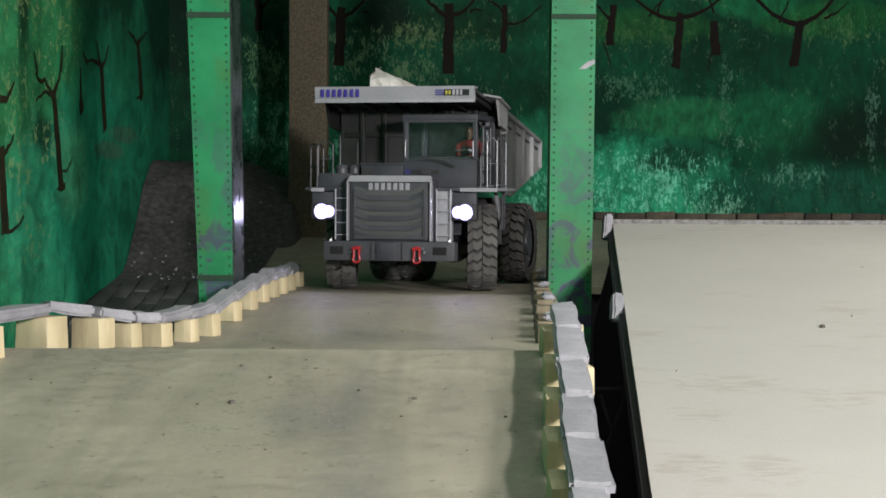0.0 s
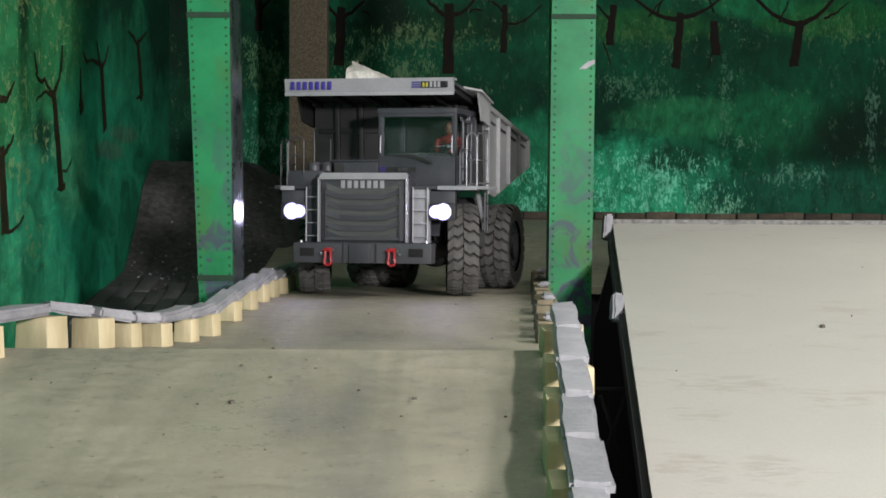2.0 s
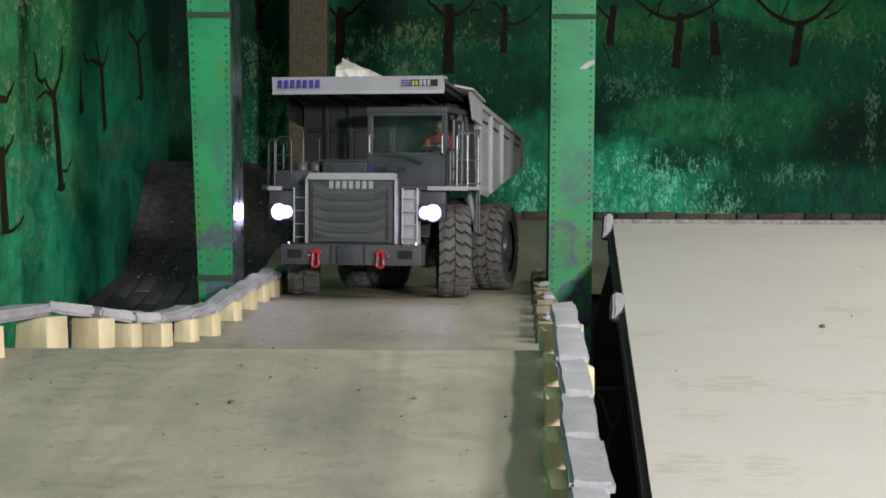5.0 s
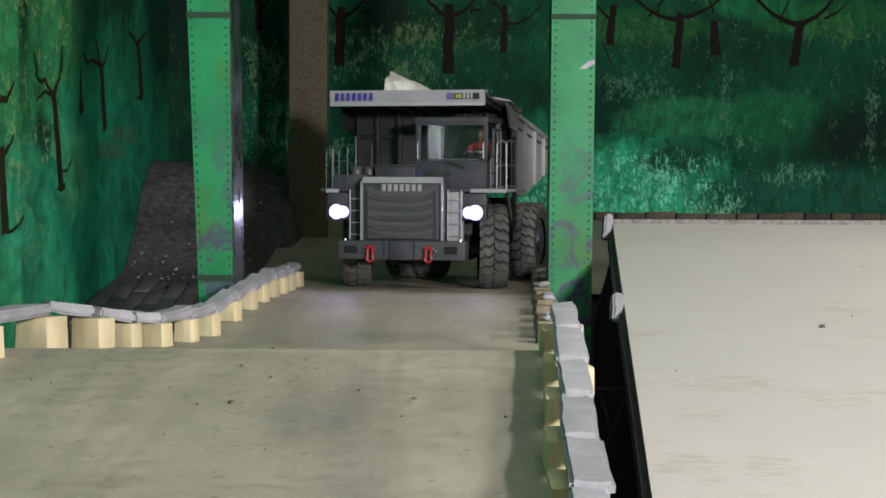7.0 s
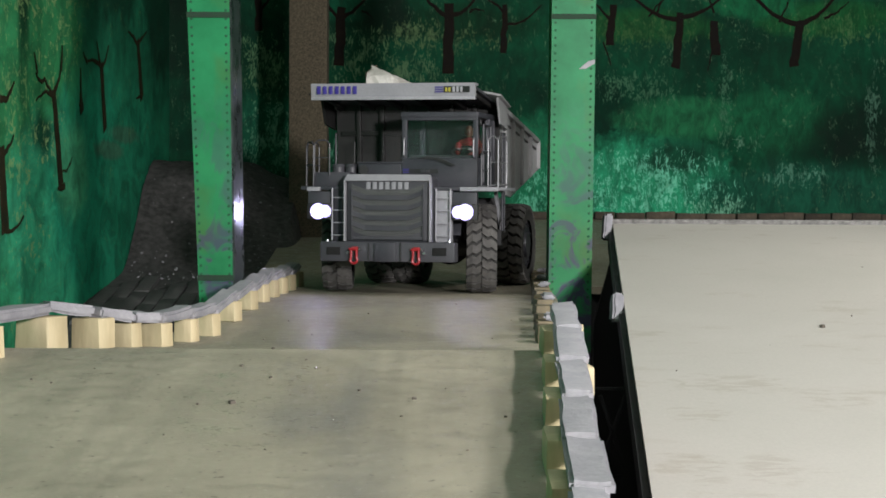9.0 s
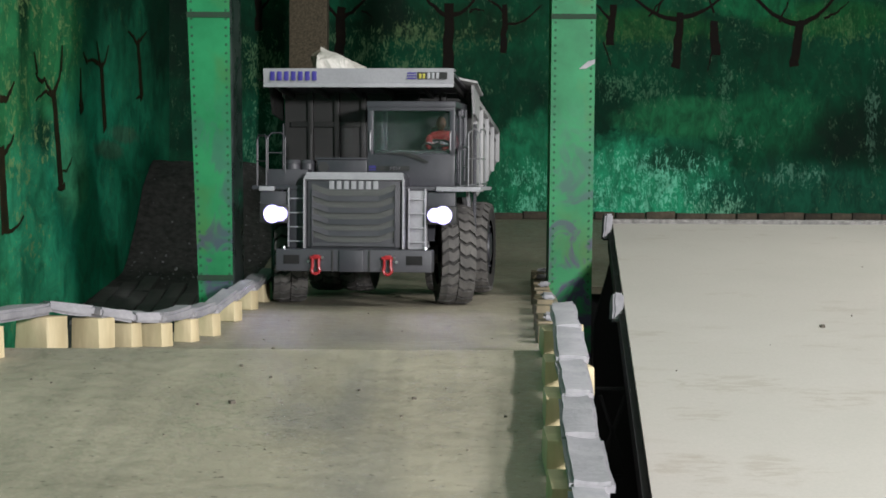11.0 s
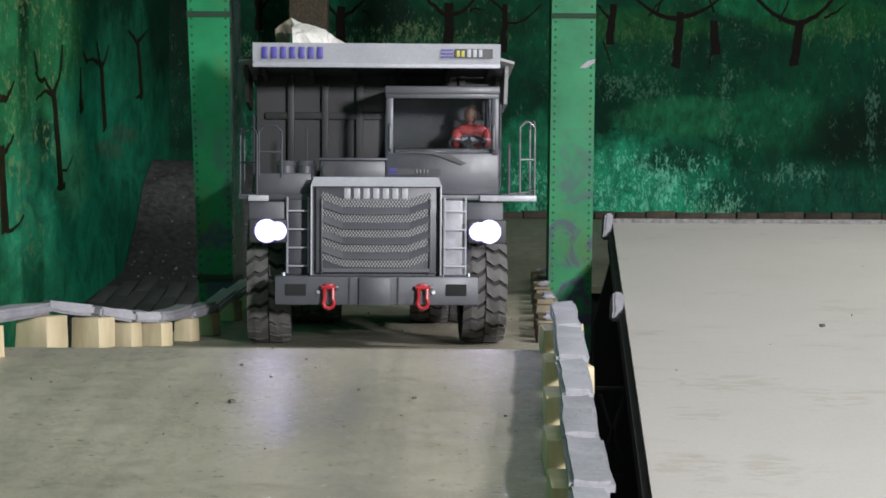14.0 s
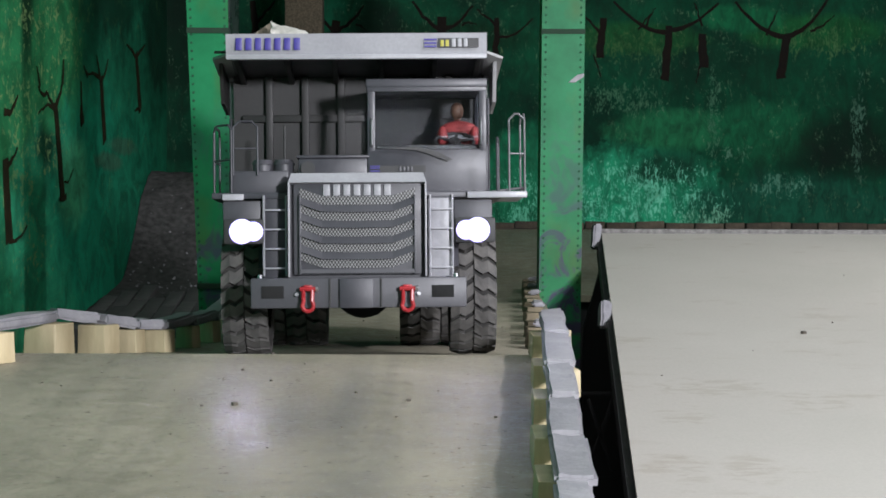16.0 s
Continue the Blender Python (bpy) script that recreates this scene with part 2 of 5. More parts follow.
M_WALL_L = mural_material(
    "mural_side", (0.011, 0.115, 0.06), (0.025, 0.29, 0.15),
    [((-0.67, 3.3, 0.3), (1, 0.5, 0.5), (0.04, 0.28, 0.1)), ((-0.67, 3.5, 0.1), (1, 0.6, 0.24), (0.045, 0.42, 0.22)), ((-0.67, 3.9, 0.16), (1, 0.6, 0.26), (0.018, 0.3, 0.165)), ((-0.67, 4.35, 0.15), (1, 0.45, 0.26), (0.02, 0.26, 0.14)),
     ((-0.67, 4.2, 0.28), (1, 0.22, 0.022), (0.06, 0.2, 0.12)), ((-0.67, 4.02, 0.245), (1, 0.2, 0.022), (0.06, 0.2, 0.12)), ((-0.67, 3.62, 0.2), (1, 0.18, 0.1), (0.07, 0.4, 0.2))],
    [((-0.67, 4.75, 0.58), (1, 0.35, 0.25)), ((-0.67, 4.05, 0.62), (1, 0.55, 0.2)), ((-0.67, 3.2, 0.5), (1, 0.06, 0.2)), ((-0.67, 3.36, 0.26), (1, 0.1, 0.05))], (0.14, 0.3, 0.1), 0.35,
    [((-0.67, 3.2, 0.34), (1, 0.3, 0.4), (0.22, 0.36, 0.14)), ((-0.67, 3.45, 0.48), (1, 0.3, 0.14), (0.24, 0.38, 0.15)), ((-0.67, 3.4, 0.27), (1, 0.15, 0.08), (0.24, 0.36, 0.15)), ((-0.67, 3.7, 0.56), (1, 0.2, 0.1), (0.07, 0.17, 0.06))], 0.28, 0.055)
M_BARK_L = simple("painted_bark_side", (0.012, 0.018, 0.01), (0.04, 0.03, 0.016), 30, 0.7)
M_BARK = simple("painted_bark", (0.0045, 0.004, 0.003), (0.014, 0.01, 0.007), 30, 0.6)
for m in (M_BARK, M_BARK_L):
    m.node_tree.nodes["Principled BSDF"].inputs["Specular IOR Level"].default_value = 0.05
M_PLAIN_WALL = simple("plain_wall", (0.12, 0.16, 0.13), (0.18, 0.22, 0.18), 3, 0.8)
M_CEIL = simple("ceiling_paint", (0.45, 0.45, 0.43), (0.55, 0.55, 0.52), 3, 0.85)
M_DARK = simple("dark_floor", (0.012, 0.012, 0.013), (0.03, 0.03, 0.03), 8, 0.9)
M_BLACK = simple("black_edge", (0.012, 0.012, 0.012), (0.02, 0.02, 0.02), 25, 0.7)
M_WOOD = simple("pale_wood", (0.5, 0.405, 0.235), (0.64, 0.545, 0.345), 26, 0.65, 0, 0.3, 140, (1, 1, 0.25), 0.2)
# Darker copy of the pale wood: shade on the far blocks put into the colour.
M_WOOD_SHADE = simple("shaded_wood", (0.12, 0.095, 0.055), (0.22, 0.18, 0.11), 26, 0.7, 0, 0.3, 140, (1, 1, 0.25), 0.3)
M_SLAB = simple("grey_cast_slab", (0.27, 0.265, 0.29), (0.39, 0.38, 0.4), 40, 0.75, 0, 0.5, 190, (1, 1, 1), 0.22)
M_BRICK = simple("dark_brick", (0.06, 0.048, 0.035), (0.15, 0.12, 0.085), 40, 0.9, 0, 0.5, 200, (1, 1, 1), 0.5)
M_GRIT = simple("grey_grit", (0.12, 0.115, 0.11), (0.3, 0.29, 0.28), 160, 0.95, 0, 0.8, 500)
M_COLUMN = simple("brown_stucco", (0.045, 0.035, 0.022), (0.16, 0.128, 0.085), 250, 0.9, 0, 0.8, 700)
M_STONE = simple("pale_rock", (0.44, 0.415, 0.37), (0.72, 0.69, 0.64), 35, 0.85, 0, 0.6, 160)
M_STONE_D = simple("brown_rock", (0.1, 0.085, 0.06), (0.2, 0.17, 0.13), 35, 0.9, 0, 0.6, 160)
M_PEB = simple("grit_pebble", (0.06, 0.05, 0.04), (0.22, 0.19, 0.15), 80, 0.9, 0, 0.4, 400, (1, 1, 1), 0.5)
M_COAL = simple("black_earth", (0.028, 0.027, 0.0265), (0.105, 0.101, 0.098), 75, 0.9, 0, 1.0, 330)
M_PLANKD = simple("dark_strip_brick", (0.08, 0.078, 0.077), (0.15, 0.146, 0.143), 40, 0.85, 0, 0.6, 200, (1, 1, 1), 0.25)
M_LIGHTGREY = simple("light_grey_paint", (0.28, 0.28, 0.3), (0.35, 0.35, 0.37), 20, 0.4, 0, 0.04, 300)
M_WHITE = simple("white_grey_paint", (0.27, 0.27, 0.29), (0.32, 0.32, 0.34), 20, 0.38, 0, 0.03, 300)
M_BODY = simple("dusty_grey_paint", (0.25, 0.25, 0.255), (0.34, 0.34, 0.34), 14, 0.5, 0, 0.08, 200)
M_DGREY = simple("dark_grey_paint", (0.033, 0.033, 0.041), (0.048, 0.048, 0.057), 18, 0.42, 0, 0.05, 300)
M_MGREY = simple("mid_grey_paint", (0.044, 0.044, 0.052), (0.062, 0.062, 0.071), 18, 0.45, 0, 0.05, 300)
M_FRAME = simple("chassis_black", (0.015, 0.015, 0.016), (0.03, 0.03, 0.03), 30, 0.6, 0, 0.1)
M_TYRE = simple("tyre_rubber", (0.06, 0.057, 0.055), (0.125, 0.118, 0.11), 40, 0.8, 0, 0.3, 260)
M_TYRE_D = simple("tyre_groove_rubber", (0.022, 0.021, 0.02), (0.05, 0.047, 0.044), 40, 0.85, 0, 0.3, 260)
M_CHROME = simple("chrome", (0.4, 0.4, 0.42), (0.5, 0.5, 0.52), 60, 0.33, 1.0, 0.02)
M_RAIL = simple("bright_rail", (0.15, 0.15, 0.16), (0.22, 0.22, 0.23), 60, 0.38, 0.4, 0.02)
M_RED = simple("red_enamel", (0.27, 0.01, 0.016), (0.36, 0.02, 0.025), 50, 0.35)
M_BLUE = simple("blue_decal", (0.035, 0.025, 0.2), (0.045, 0.035, 0.25), 60, 0.45)
M_YELLOW = simple("yellow_decal", (0.34, 0.31, 0.04), (0.4, 0.36, 0.05), 60, 0.45)
M_INK = simple("black_decal", (0.012, 0.012, 0.012), (0.02, 0.02, 0.02), 60, 0.45)


def gauze_material():
    """Woven steel wire: bright wires round dark square holes."""
    m, nt, b = tree_of("steel_gauze")
    sep = nt.nodes.new("ShaderNodeSeparateXYZ")
    nt.links.new(coords(nt), sep.inputs[0])
    wires = [mathy(nt, "SINE", mathy(nt, "MULTIPLY", sep.outputs[k], 2 * math.pi / pitch)) for k, pitch in ((0, 0.0034), (2, 0.0048))]
    hole = mathy(nt, "MULTIPLY", *wires)
    nt.links.new(ramp_node(nt, mathy(nt, "MULTIPLY_ADD", hole, 0.5), [(0.0, grey(0.02)), (0.5, grey(0.03)), (0.62, grey(0.2))]), b.inputs["Base Color"])
    nt.nodes[-2].inputs[2].default_value = 0.5
    b.inputs["Metallic"].default_value, b.inputs["Roughness"].default_value = 0.4, 0.45
    return m


M_MESH = gauze_material()
M_SHIRT = simple("red_shirt", (0.2, 0.02, 0.02), (0.26, 0.03, 0.028), 60, 0.7)
M_DOLL_HEAD = simple("doll_brown", (0.1, 0.05, 0.03), (0.2, 0.11, 0.07), 80, 0.6)
# Near-black for proud plates: the shade inside the bumper's slots put into colour.
M_SLOT_SHADE = simple("slot_shade", (0.004, 0.004, 0.004), (0.007, 0.007, 0.007), 50, 0.9, 0, 0)
# Darker copy of the body grey: shade under the canopy put into the colour.
M_BODY_SHADE = simple("body_shade_grey", (0.0095, 0.009, 0.0088), (0.0165, 0.0156, 0.0152), 16, 0.6, 0, 0.1, 200)
M_CAB = simple("cab_grey_paint", (0.035, 0.035, 0.043), (0.05, 0.05, 0.06), 18, 0.4, 0, 0.05, 300)
M_POST_SIDE = simple("post_side_gloss", (0.1, 0.13, 0.13), (0.2, 0.24, 0.24), 30, 0.3, 0.9, 0.05)
# Violet glare round the lenses, put into a ring that glows by itself.
M_LAMP_HALO = glow("headlight_halo", (0.42, 0.34, 1.0), 1.6)
M_LAMP = glow("headlight_led", (0.7, 0.64, 1.0), 105.0)


def glass_material():
    m, nt, b = tree_of("cab_glass")
    # Smoky tint puts the canopy's shade on the cab interior into the glass.
    b.inputs["Base Color"].default_value = (0.62, 0.65, 0.68, 1)
    b.inputs["Roughness"].default_value = 0.03
    b.inputs["IOR"].default_value = 1.4
    b.inputs["Transmission Weight"].default_value = 1.0
    return m


M_GLASS = glass_material()


# ---- mesh helpers ----
def mesh_of(bm, name, mat, smooth=False):
    bmesh.ops.recalc_face_normals(bm, faces=bm.faces)
    me = bpy.data.meshes.new(name)
    bm.to_mesh(me)
    bm.free()
    for m in mat if isinstance(mat, (list, tuple)) else [mat]:
        me.materials.append(m)
    if smooth:
        me.shade_smooth()
        me.set_sharp_from_angle(angle=radians(38))
    return me


def part(name, bm, mat, parent, label="", smooth=True):
    ob = new(name, mesh_of(bm, name, mat, smooth))
    ob.parent = parent
    if label:
        ob["label"] = label
    return ob


def thing(name, bm, mat, label, category, group="", kind="", smooth=True, m=None):
    ob = new(name, mesh_of(bm, name, mat, smooth) if bm is not None else None)
    if m is not None:
        ob.matrix_basis = m
    return tagged(ob, label, category, group, kind)


def add_box(bm, c, s, bev=0.0, rot=None):
    m = Matrix.Translation(c) @ (rot or Matrix()) @ Matrix.Diagonal((*s, 1))
    vs = bmesh.ops.create_cube(bm, size=1.0, matrix=m)["verts"]
    if bev:
        es = list({e for v in vs for e in v.link_edges})
        bmesh.ops.bevel(bm, geom=es, offset=bev, segments=2, affect="EDGES", profile=0.6)
    return bm


def box(c, s, bev=0.0012, rot=None):
    return add_box(bmesh.new(), c, s, bev, rot)


def add_beam(bm, p, q, w, h, bev=0.0):
    p, q = Vector(p), Vector(q)
    rot = (q - p).to_track_quat("Y", "Z").to_matrix().to_4x4()
    return add_box(bm, (p + q) / 2, (w, (q - p).length, h), bev, rot)


def add_tube(bm, pts, r, n=8):
    pts = [Vector(p) for p in pts]
    for a, b in zip(pts, pts[1:]):
        d = b - a
        m = Matrix.Translation((a + b) / 2) @ d.to_track_quat("Z", "Y").to_matrix().to_4x4()
        bmesh.ops.create_cone(bm, cap_ends=True, segments=n, radius1=r, radius2=r, depth=d.length, matrix=m)
    for p in pts[1:-1]:
        bmesh.ops.create_icosphere(bm, subdivisions=1, radius=r * 1.03, matrix=Matrix.Translation(p))
    return bm


def tube(pts, r, n=8):
    return add_tube(bmesh.new(), pts, r, n)


def add_disc(bm, c, axis, r1, r2, depth, n=24):
    m = Matrix.Translation(c) @ Vector(axis).to_track_quat("Z", "Y").to_matrix().to_4x4()
    bmesh.ops.create_cone(bm, cap_ends=True, segments=n, radius1=r1, radius2=r2, depth=depth, matrix=m)
    return bm


def prism(points, direction):
    """A flat outline pushed along a direction."""
    bm = bmesh.new()
    f = bm.faces.new([bm.verts.new(p) for p in points])
    out = bmesh.ops.extrude_face_region(bm, geom=[f])
    bmesh.ops.translate(bm, vec=direction, verts=[g for g in out["geom"] if isinstance(g, bmesh.types.BMVert)])
    return bm


def rock(size, seed, sub=3, rough=0.35):
    bm = bmesh.new()
    bmesh.ops.create_icosphere(bm, subdivisions=sub, radius=1.0)
    off = Vector((seed * 3.1, seed * 1.7, seed * 2.3))
    for v in bm.verts:
        n = v.co.normalized()
        k = 1 + rough * noise.noise(n * 1.2 + off) + rough * 0.35 * noise.noise(n * 4.0 + off)
        q = n * k
        for ax in range(3):
            lim = 0.62 + 0.12 * noise.noise(off * (ax + 1))
            q[ax] = max(-lim, min(lim, q[ax]))
        v.co = Vector((q.x * size[0], q.y * size[1], q.z * size[2]))
    return bm


# ---- large structure ----
CREST = 1.953


def road_height(y):
    """Height of the track: level at the back, a shallow dip, then the crest."""
    if y <= CREST:
        return 0.0151 - 0.0706 * (CREST - y)
    k = [(CREST, 0.0151), (2.1, 0.0022), (2.25, -0.006), (2.45, -0.008), (2.7, 0.002), (2.95, 0.004), (3.4, 0.0), (3.95, 0.0), (4.9, 0.098)]
    for (a, za), (b, zb) in zip(k, k[1:]):
        if y <= b:
            s = (y - a) / (b - a)
            if 2.2 < a < 3.9:
                s = s * s * (3 - 2 * s)
            return za + (zb - za) * s
    return k[-1][1]


def strip(xl, xr, ys, thick):
    """A board following road_height between two edge functions, with thickness."""
    bm = bmesh.new()
    rows = []
    nx = 8
    for y in ys:
        l, r, z = xl(y), xr(y), road_height(y)
        rows.append([bm.verts.new((l + (r - l) * i / nx, y, z)) for i in range(nx + 1)])
    for a, b in zip(rows, rows[1:]):
        for i in range(nx):
            bm.faces.new((a[i], a[i + 1], b[i + 1], b[i]))
    bmesh.ops.recalc_face_normals(bm, faces=bm.faces)
    out = bmesh.ops.extrude_face_region(bm, geom=list(bm.faces))
    bmesh.ops.translate(bm, vec=(0, 0, -thick), verts=[g for g in out["geom"] if isinstance(g, bmesh.types.BMVert)])
    return bm


def edge_right(y):
    return 0.056 + 0.039 * y


def edge_left(y):
    return -0.345 + 0.022 * y


def frange(a, b, n):
    return [a + (b - a) * i / n for i in range(n + 1)]


thing("road", strip(lambda y: -0.66, lambda y: edge_right(y) - 0.004, frange(0.35, CREST, 30), 0.012), M_ROAD,
      "grey-beige painted board track dusty with tyre marks", "road", kind="structure")
thing("road_2", strip(lambda y: edge_left(y) - 0.06 * max(0.0, min(1.0, (2.7 - y) / 0.3)), edge_right, frange(CREST, 3.5, 60), 0.012), M_ROAD,
      "grey-beige board track dipping behind the crest", "road", kind="structure")
thing("road_3", strip(lambda y: -0.36, lambda y: 0.62, frange(3.5, 4.885, 40), 0.012), M_ROAD,
      "grey-beige board track rising to the painted wall", "road", kind="structure")
thing("floor", box((1.4, 1.0, -0.75), (4.6, 8.2, 0.1), 0), M_DARK, "dark bare floor far below the boards", "floor", kind="structure", smooth=False)
thing("ground", box((-0.508, 3.55, -0.16), (0.3, 2.64, 0.1), 0), M_COAL, "black earth bed beside the track", "ground", kind="structure", smooth=False)
wall_b = thing("wall_back", box((1.2, 4.95, 0.7), (3.9, 0.1, 2.8), 0), M_WALL_B,
               "hand-painted dark green forest mural wall", "wall", kind="structure", smooth=False)
wall_l = thing("wall_left", box((-0.72, 2.45, 0.7), (0.1, 4.9, 2.8), 0), M_WALL_L,
               "hand-painted green forest mural side wall", "wall", kind="structure", smooth=False)
thing("wall_right", box((3.2, 1.0, 0.7), (0.1, 8, 2.8), 0), M_PLAIN_WALL, "plain grey-green wall", "wall", kind="structure", smooth=False)
thing("wall_front", box((1.2, -2.95, 0.7), (3.9, 0.1, 2.8), 0), M_PLAIN_WALL, "plain grey-green wall", "wall", kind="structure", smooth=False)
thing("wall_left_front", box((-0.72, -1.45, 0.7), (0.1, 2.9, 2.8), 0), M_PLAIN_WALL, "plain grey-green wall", "wall", kind="structure", smooth=False)
thing("ceiling", box((1.2, 1.0, 2.1), (4.2, 8.2, 0.1), 0), M_CEIL, "plain pale ceiling", "ceiling", kind="structure", smooth=False)

def platform(xl, xr, ys):
    """A dark closed plinth from the floor to just under the boards."""
    bm = bmesh.new()
    rows = []
    for y in ys:
        z = road_height(y) - 0.013
        rows.append([bm.verts.new(p) for p in ((xl(y), y, -0.7), (xr(y), y, -0.7), (xr(y), y, z), (xl(y), y, z))])
    for a, b in zip(rows, rows[1:]):
        for i in range(4):
            k = (i + 1) % 4
            bm.faces.new((a[i], a[k], b[k], b[i]))
    bm.faces.new(rows[0]), bm.faces.new(rows[-1])
    return bm


thing("platform", platform(lambda y: -0.655 if y < 2.25 else edge_left(y) + 0.002 - 0.06 * max(0.0, min(1.0, (2.7 - y) / 0.3)), lambda y: edge_right(y) - 0.012, frange(0.4, 3.5, 40)), M_DARK,
      "dark plinth carrying the track boards", "platform", kind="structure", smooth=False)
thing("platform_2", platform(lambda y: -0.358, lambda y: 0.6, frange(3.51, 4.885, 20)), M_DARK,
      "dark plinth carrying the rear boards", "platform", kind="structure", smooth=False)

# the pale ramp beside the track
def ramp_pt(y, dx=0.0, dz=0.0):
    return Vector((0.2803 + (y - 3.3) * 0.0566 + dx, y, 0.1147 + (y - 3.3) * 0.1682 + dz))


ramp = thing("ramp", None, None, "pale cream painted board ramp, scuffed and dusty", "ramp")
bm = bmesh.new()
vs = [bm.verts.new(p) for p in (ramp_pt(0.9), ramp_pt(0.9, 1.6), ramp_pt(3.3, 1.6), ramp_pt(3.3))]
f = bm.faces.new(vs)
out = bmesh.ops.extrude_face_region(bm, geom=[f])
bmesh.ops.translate(bm, vec=(0, 0, -0.008), verts=[g for g in out["geom"] if isinstance(g, bmesh.types.BMVert)])
part("board", bm, M_RAMP, ramp, smooth=False)
bm = bmesh.new()
add_beam(bm, ramp_pt(0.9, -0.002, -0.024), ramp_pt(3.3, -0.002, -0.024), 0.012, 0.03)
part("side_batten", bm, M_BLACK, ramp, "black painted side batten", smooth=False)
part("trestle", prism([ramp_pt(3.28, 0.004, -0.03), ramp_pt(3.28, -0.03, -0.16), ramp_pt(3.28, -0.03, -0.7), ramp_pt(3.28, 0.06, -0.7), ramp_pt(3.28, 0.06, -0.03)], (0, 0.02, 0)), M_BLACK, ramp, "black support under the ramp", smooth=False)
part("trestle", prism([ramp_pt(2.3, 0.006, -0.04), ramp_pt(2.3, 0.006, -0.6), ramp_pt(2.3, 0.05, -0.6), ramp_pt(2.3, 0.05, -0.04)], (0, 0.03, 0)), M_BLACK, ramp, smooth=False)
for p, q in (((0.198, 2.5, -0.086), (0.23, 2.5, -0.178)), ((0.23, 2.5, -0.086), (0.198, 2.5, -0.178)), ((0.178, 2.512, -0.079), (0.228, 2.512, -0.079)), ((0.178, 2.512, -0.19), (0.228, 2.512, -0.19))):
    part("brace", add_beam(bmesh.new(), p, q, 0.004, 0.005, 0.0008), M_DARK, ramp, "black brace under the ramp")
part("rim", box((1.08, 3.325, 0.115), (1.62, 0.045, 0.014), 0.002), M_GRIT, ramp, "speckled grey gritty edging strip", smooth=False)


# ---- posts, column, mound ----
def steel_post(foot_l, foot_r, top_l, top_r, y, depth, label, slant=False, joints=(0.445, 0.028)):
    """A flat-faced riveted girder post given by its face's corners at z = -0.3 and z = 0.8."""
    ob = thing("steel_post", None, None, label, "post", "painted girder posts")
    z0, z1 = -0.3, 0.8
    face = [(foot_l, y, z0), (foot_r, y, z0), (top_r, y, z1), (top_l, y, z1)]
    bm = prism(face, (0, 0.006, 0))
    part("flange", bm, M_POST, ob, smooth=False)
    part("flange", prism([(x, yy + depth, z) for x, yy, z in face], (0, 0.006, 0)), M_POST, ob, smooth=False)

    def at(k, z):
        s = (z - z0) / (z1 - z0)
        l, r = foot_l + (top_l - foot_l) * s, foot_r + (top_r - foot_r) * s
        return l + (r - l) * k
    if slant:
        arc = [(0.0, 0.001), (0.0025, 0.004), (0.005, 0.03), (0.0088, 0.074)]
        bm = bmesh.new()
        rows = [[bm.verts.new((fx + dx, y + dy, z)) for dx, dy in arc] + [bm.verts.new((fx - 0.002, y + 0.074, z))] for fx, z in ((foot_r, z0), (top_r, z1))]
        n = len(rows[0])
        for k in range(n):
            bm.faces.new((rows[0][k], rows[0][(k + 1) % n], rows[1][(k + 1) % n], rows[1][k]))
        bm.faces.new(rows[0]), bm.faces.new(rows[1])
        part("side_plate", bm, M_POST_SIDE, ob, "dark glossy bevelled side plate", smooth=False)
    for k, inset in ((0.0, 0.004), (1.0, -0.004)):
        web = [(at(k, z0) + inset - 0.003, y + 0.006, z0), (at(k, z0) + inset + 0.003, y + 0.006, z0),
               (at(k, z1) + inset + 0.003, y + 0.006, z1), (at(k, z1) + inset - 0.003, y + 0.006, z1)]
        part("web", prism(web, (0, depth - 0.006, 0)), M_POST, ob, smooth=False)
    rivets = bmesh.new()
    n = 62
    for i in range(n):
        z = 0.0 + 0.75 * i / n
        for k in (0.09, 0.91):
            bmesh.ops.create_icosphere(rivets, subdivisions=1, radius=0.0023, matrix=Matrix.Translation((at(k, z), y - 0.0002, z)) @ Matrix.Diagonal((1, 0.3, 1, 1)))
    rv = part("rivets", rivets, M_RIVET, ob, "darker green rivet heads")
    rv["kind"] = "stuff"
    for z in joints:
        bm = prism([(at(0, z) - 0.001, y - 0.0025, z - 0.004), (at(1, z) + 0.001, y - 0.0025, z - 0.004), (at(1, z) + 0.001, y - 0.0025, z + 0.004), (at(0, z) - 0.001, y - 0.0025, z + 0.004)], (0, 0.002, 0))
        part("joint_strip", bm, M_POST_D, ob, "dark painted joint strip", smooth=False)
    return ob


M_RIVET = simple("rivet_green", (0.006, 0.06, 0.025), (0.012, 0.1, 0.042), 60, 0.85)
M_POST_D = simple("post_joint", (0.005, 0.018, 0.01), (0.012, 0.045, 0.02), 40, 0.8)
steel_post(-0.3339, -0.2941, -0.3803, -0.3098, 2.85, 0.075, "mint green riveted girder post leaning outward, rust stains", True, (0.417, 0.0433))
steel_post(0.1665, 0.2345, 0.1735, 0.244, 3.18, 0.075, "mint green riveted girder post with purple sprayed scrawls", False, (0.445,))

peel = bpy.data.objects["steel_post.001"]
part("peeled_patch", prism([(0.2145, 3.1785, 0.362), (0.226, 3.1785, 0.3625), (0.2395, 3.1785, 0.371), (0.2402, 3.1785, 0.377), (0.229, 3.1785, 0.3745)], (0, 0.001, 0)), M_SLAB, peel, "pale peeled paint patch", smooth=False)
bm = box((-0.305, 4.55, 0.4), (0.086, 0.07, 1.0), 0.004)
thing("column", bm, M_COLUMN, "brown rough stucco column standing before the mural", "column")


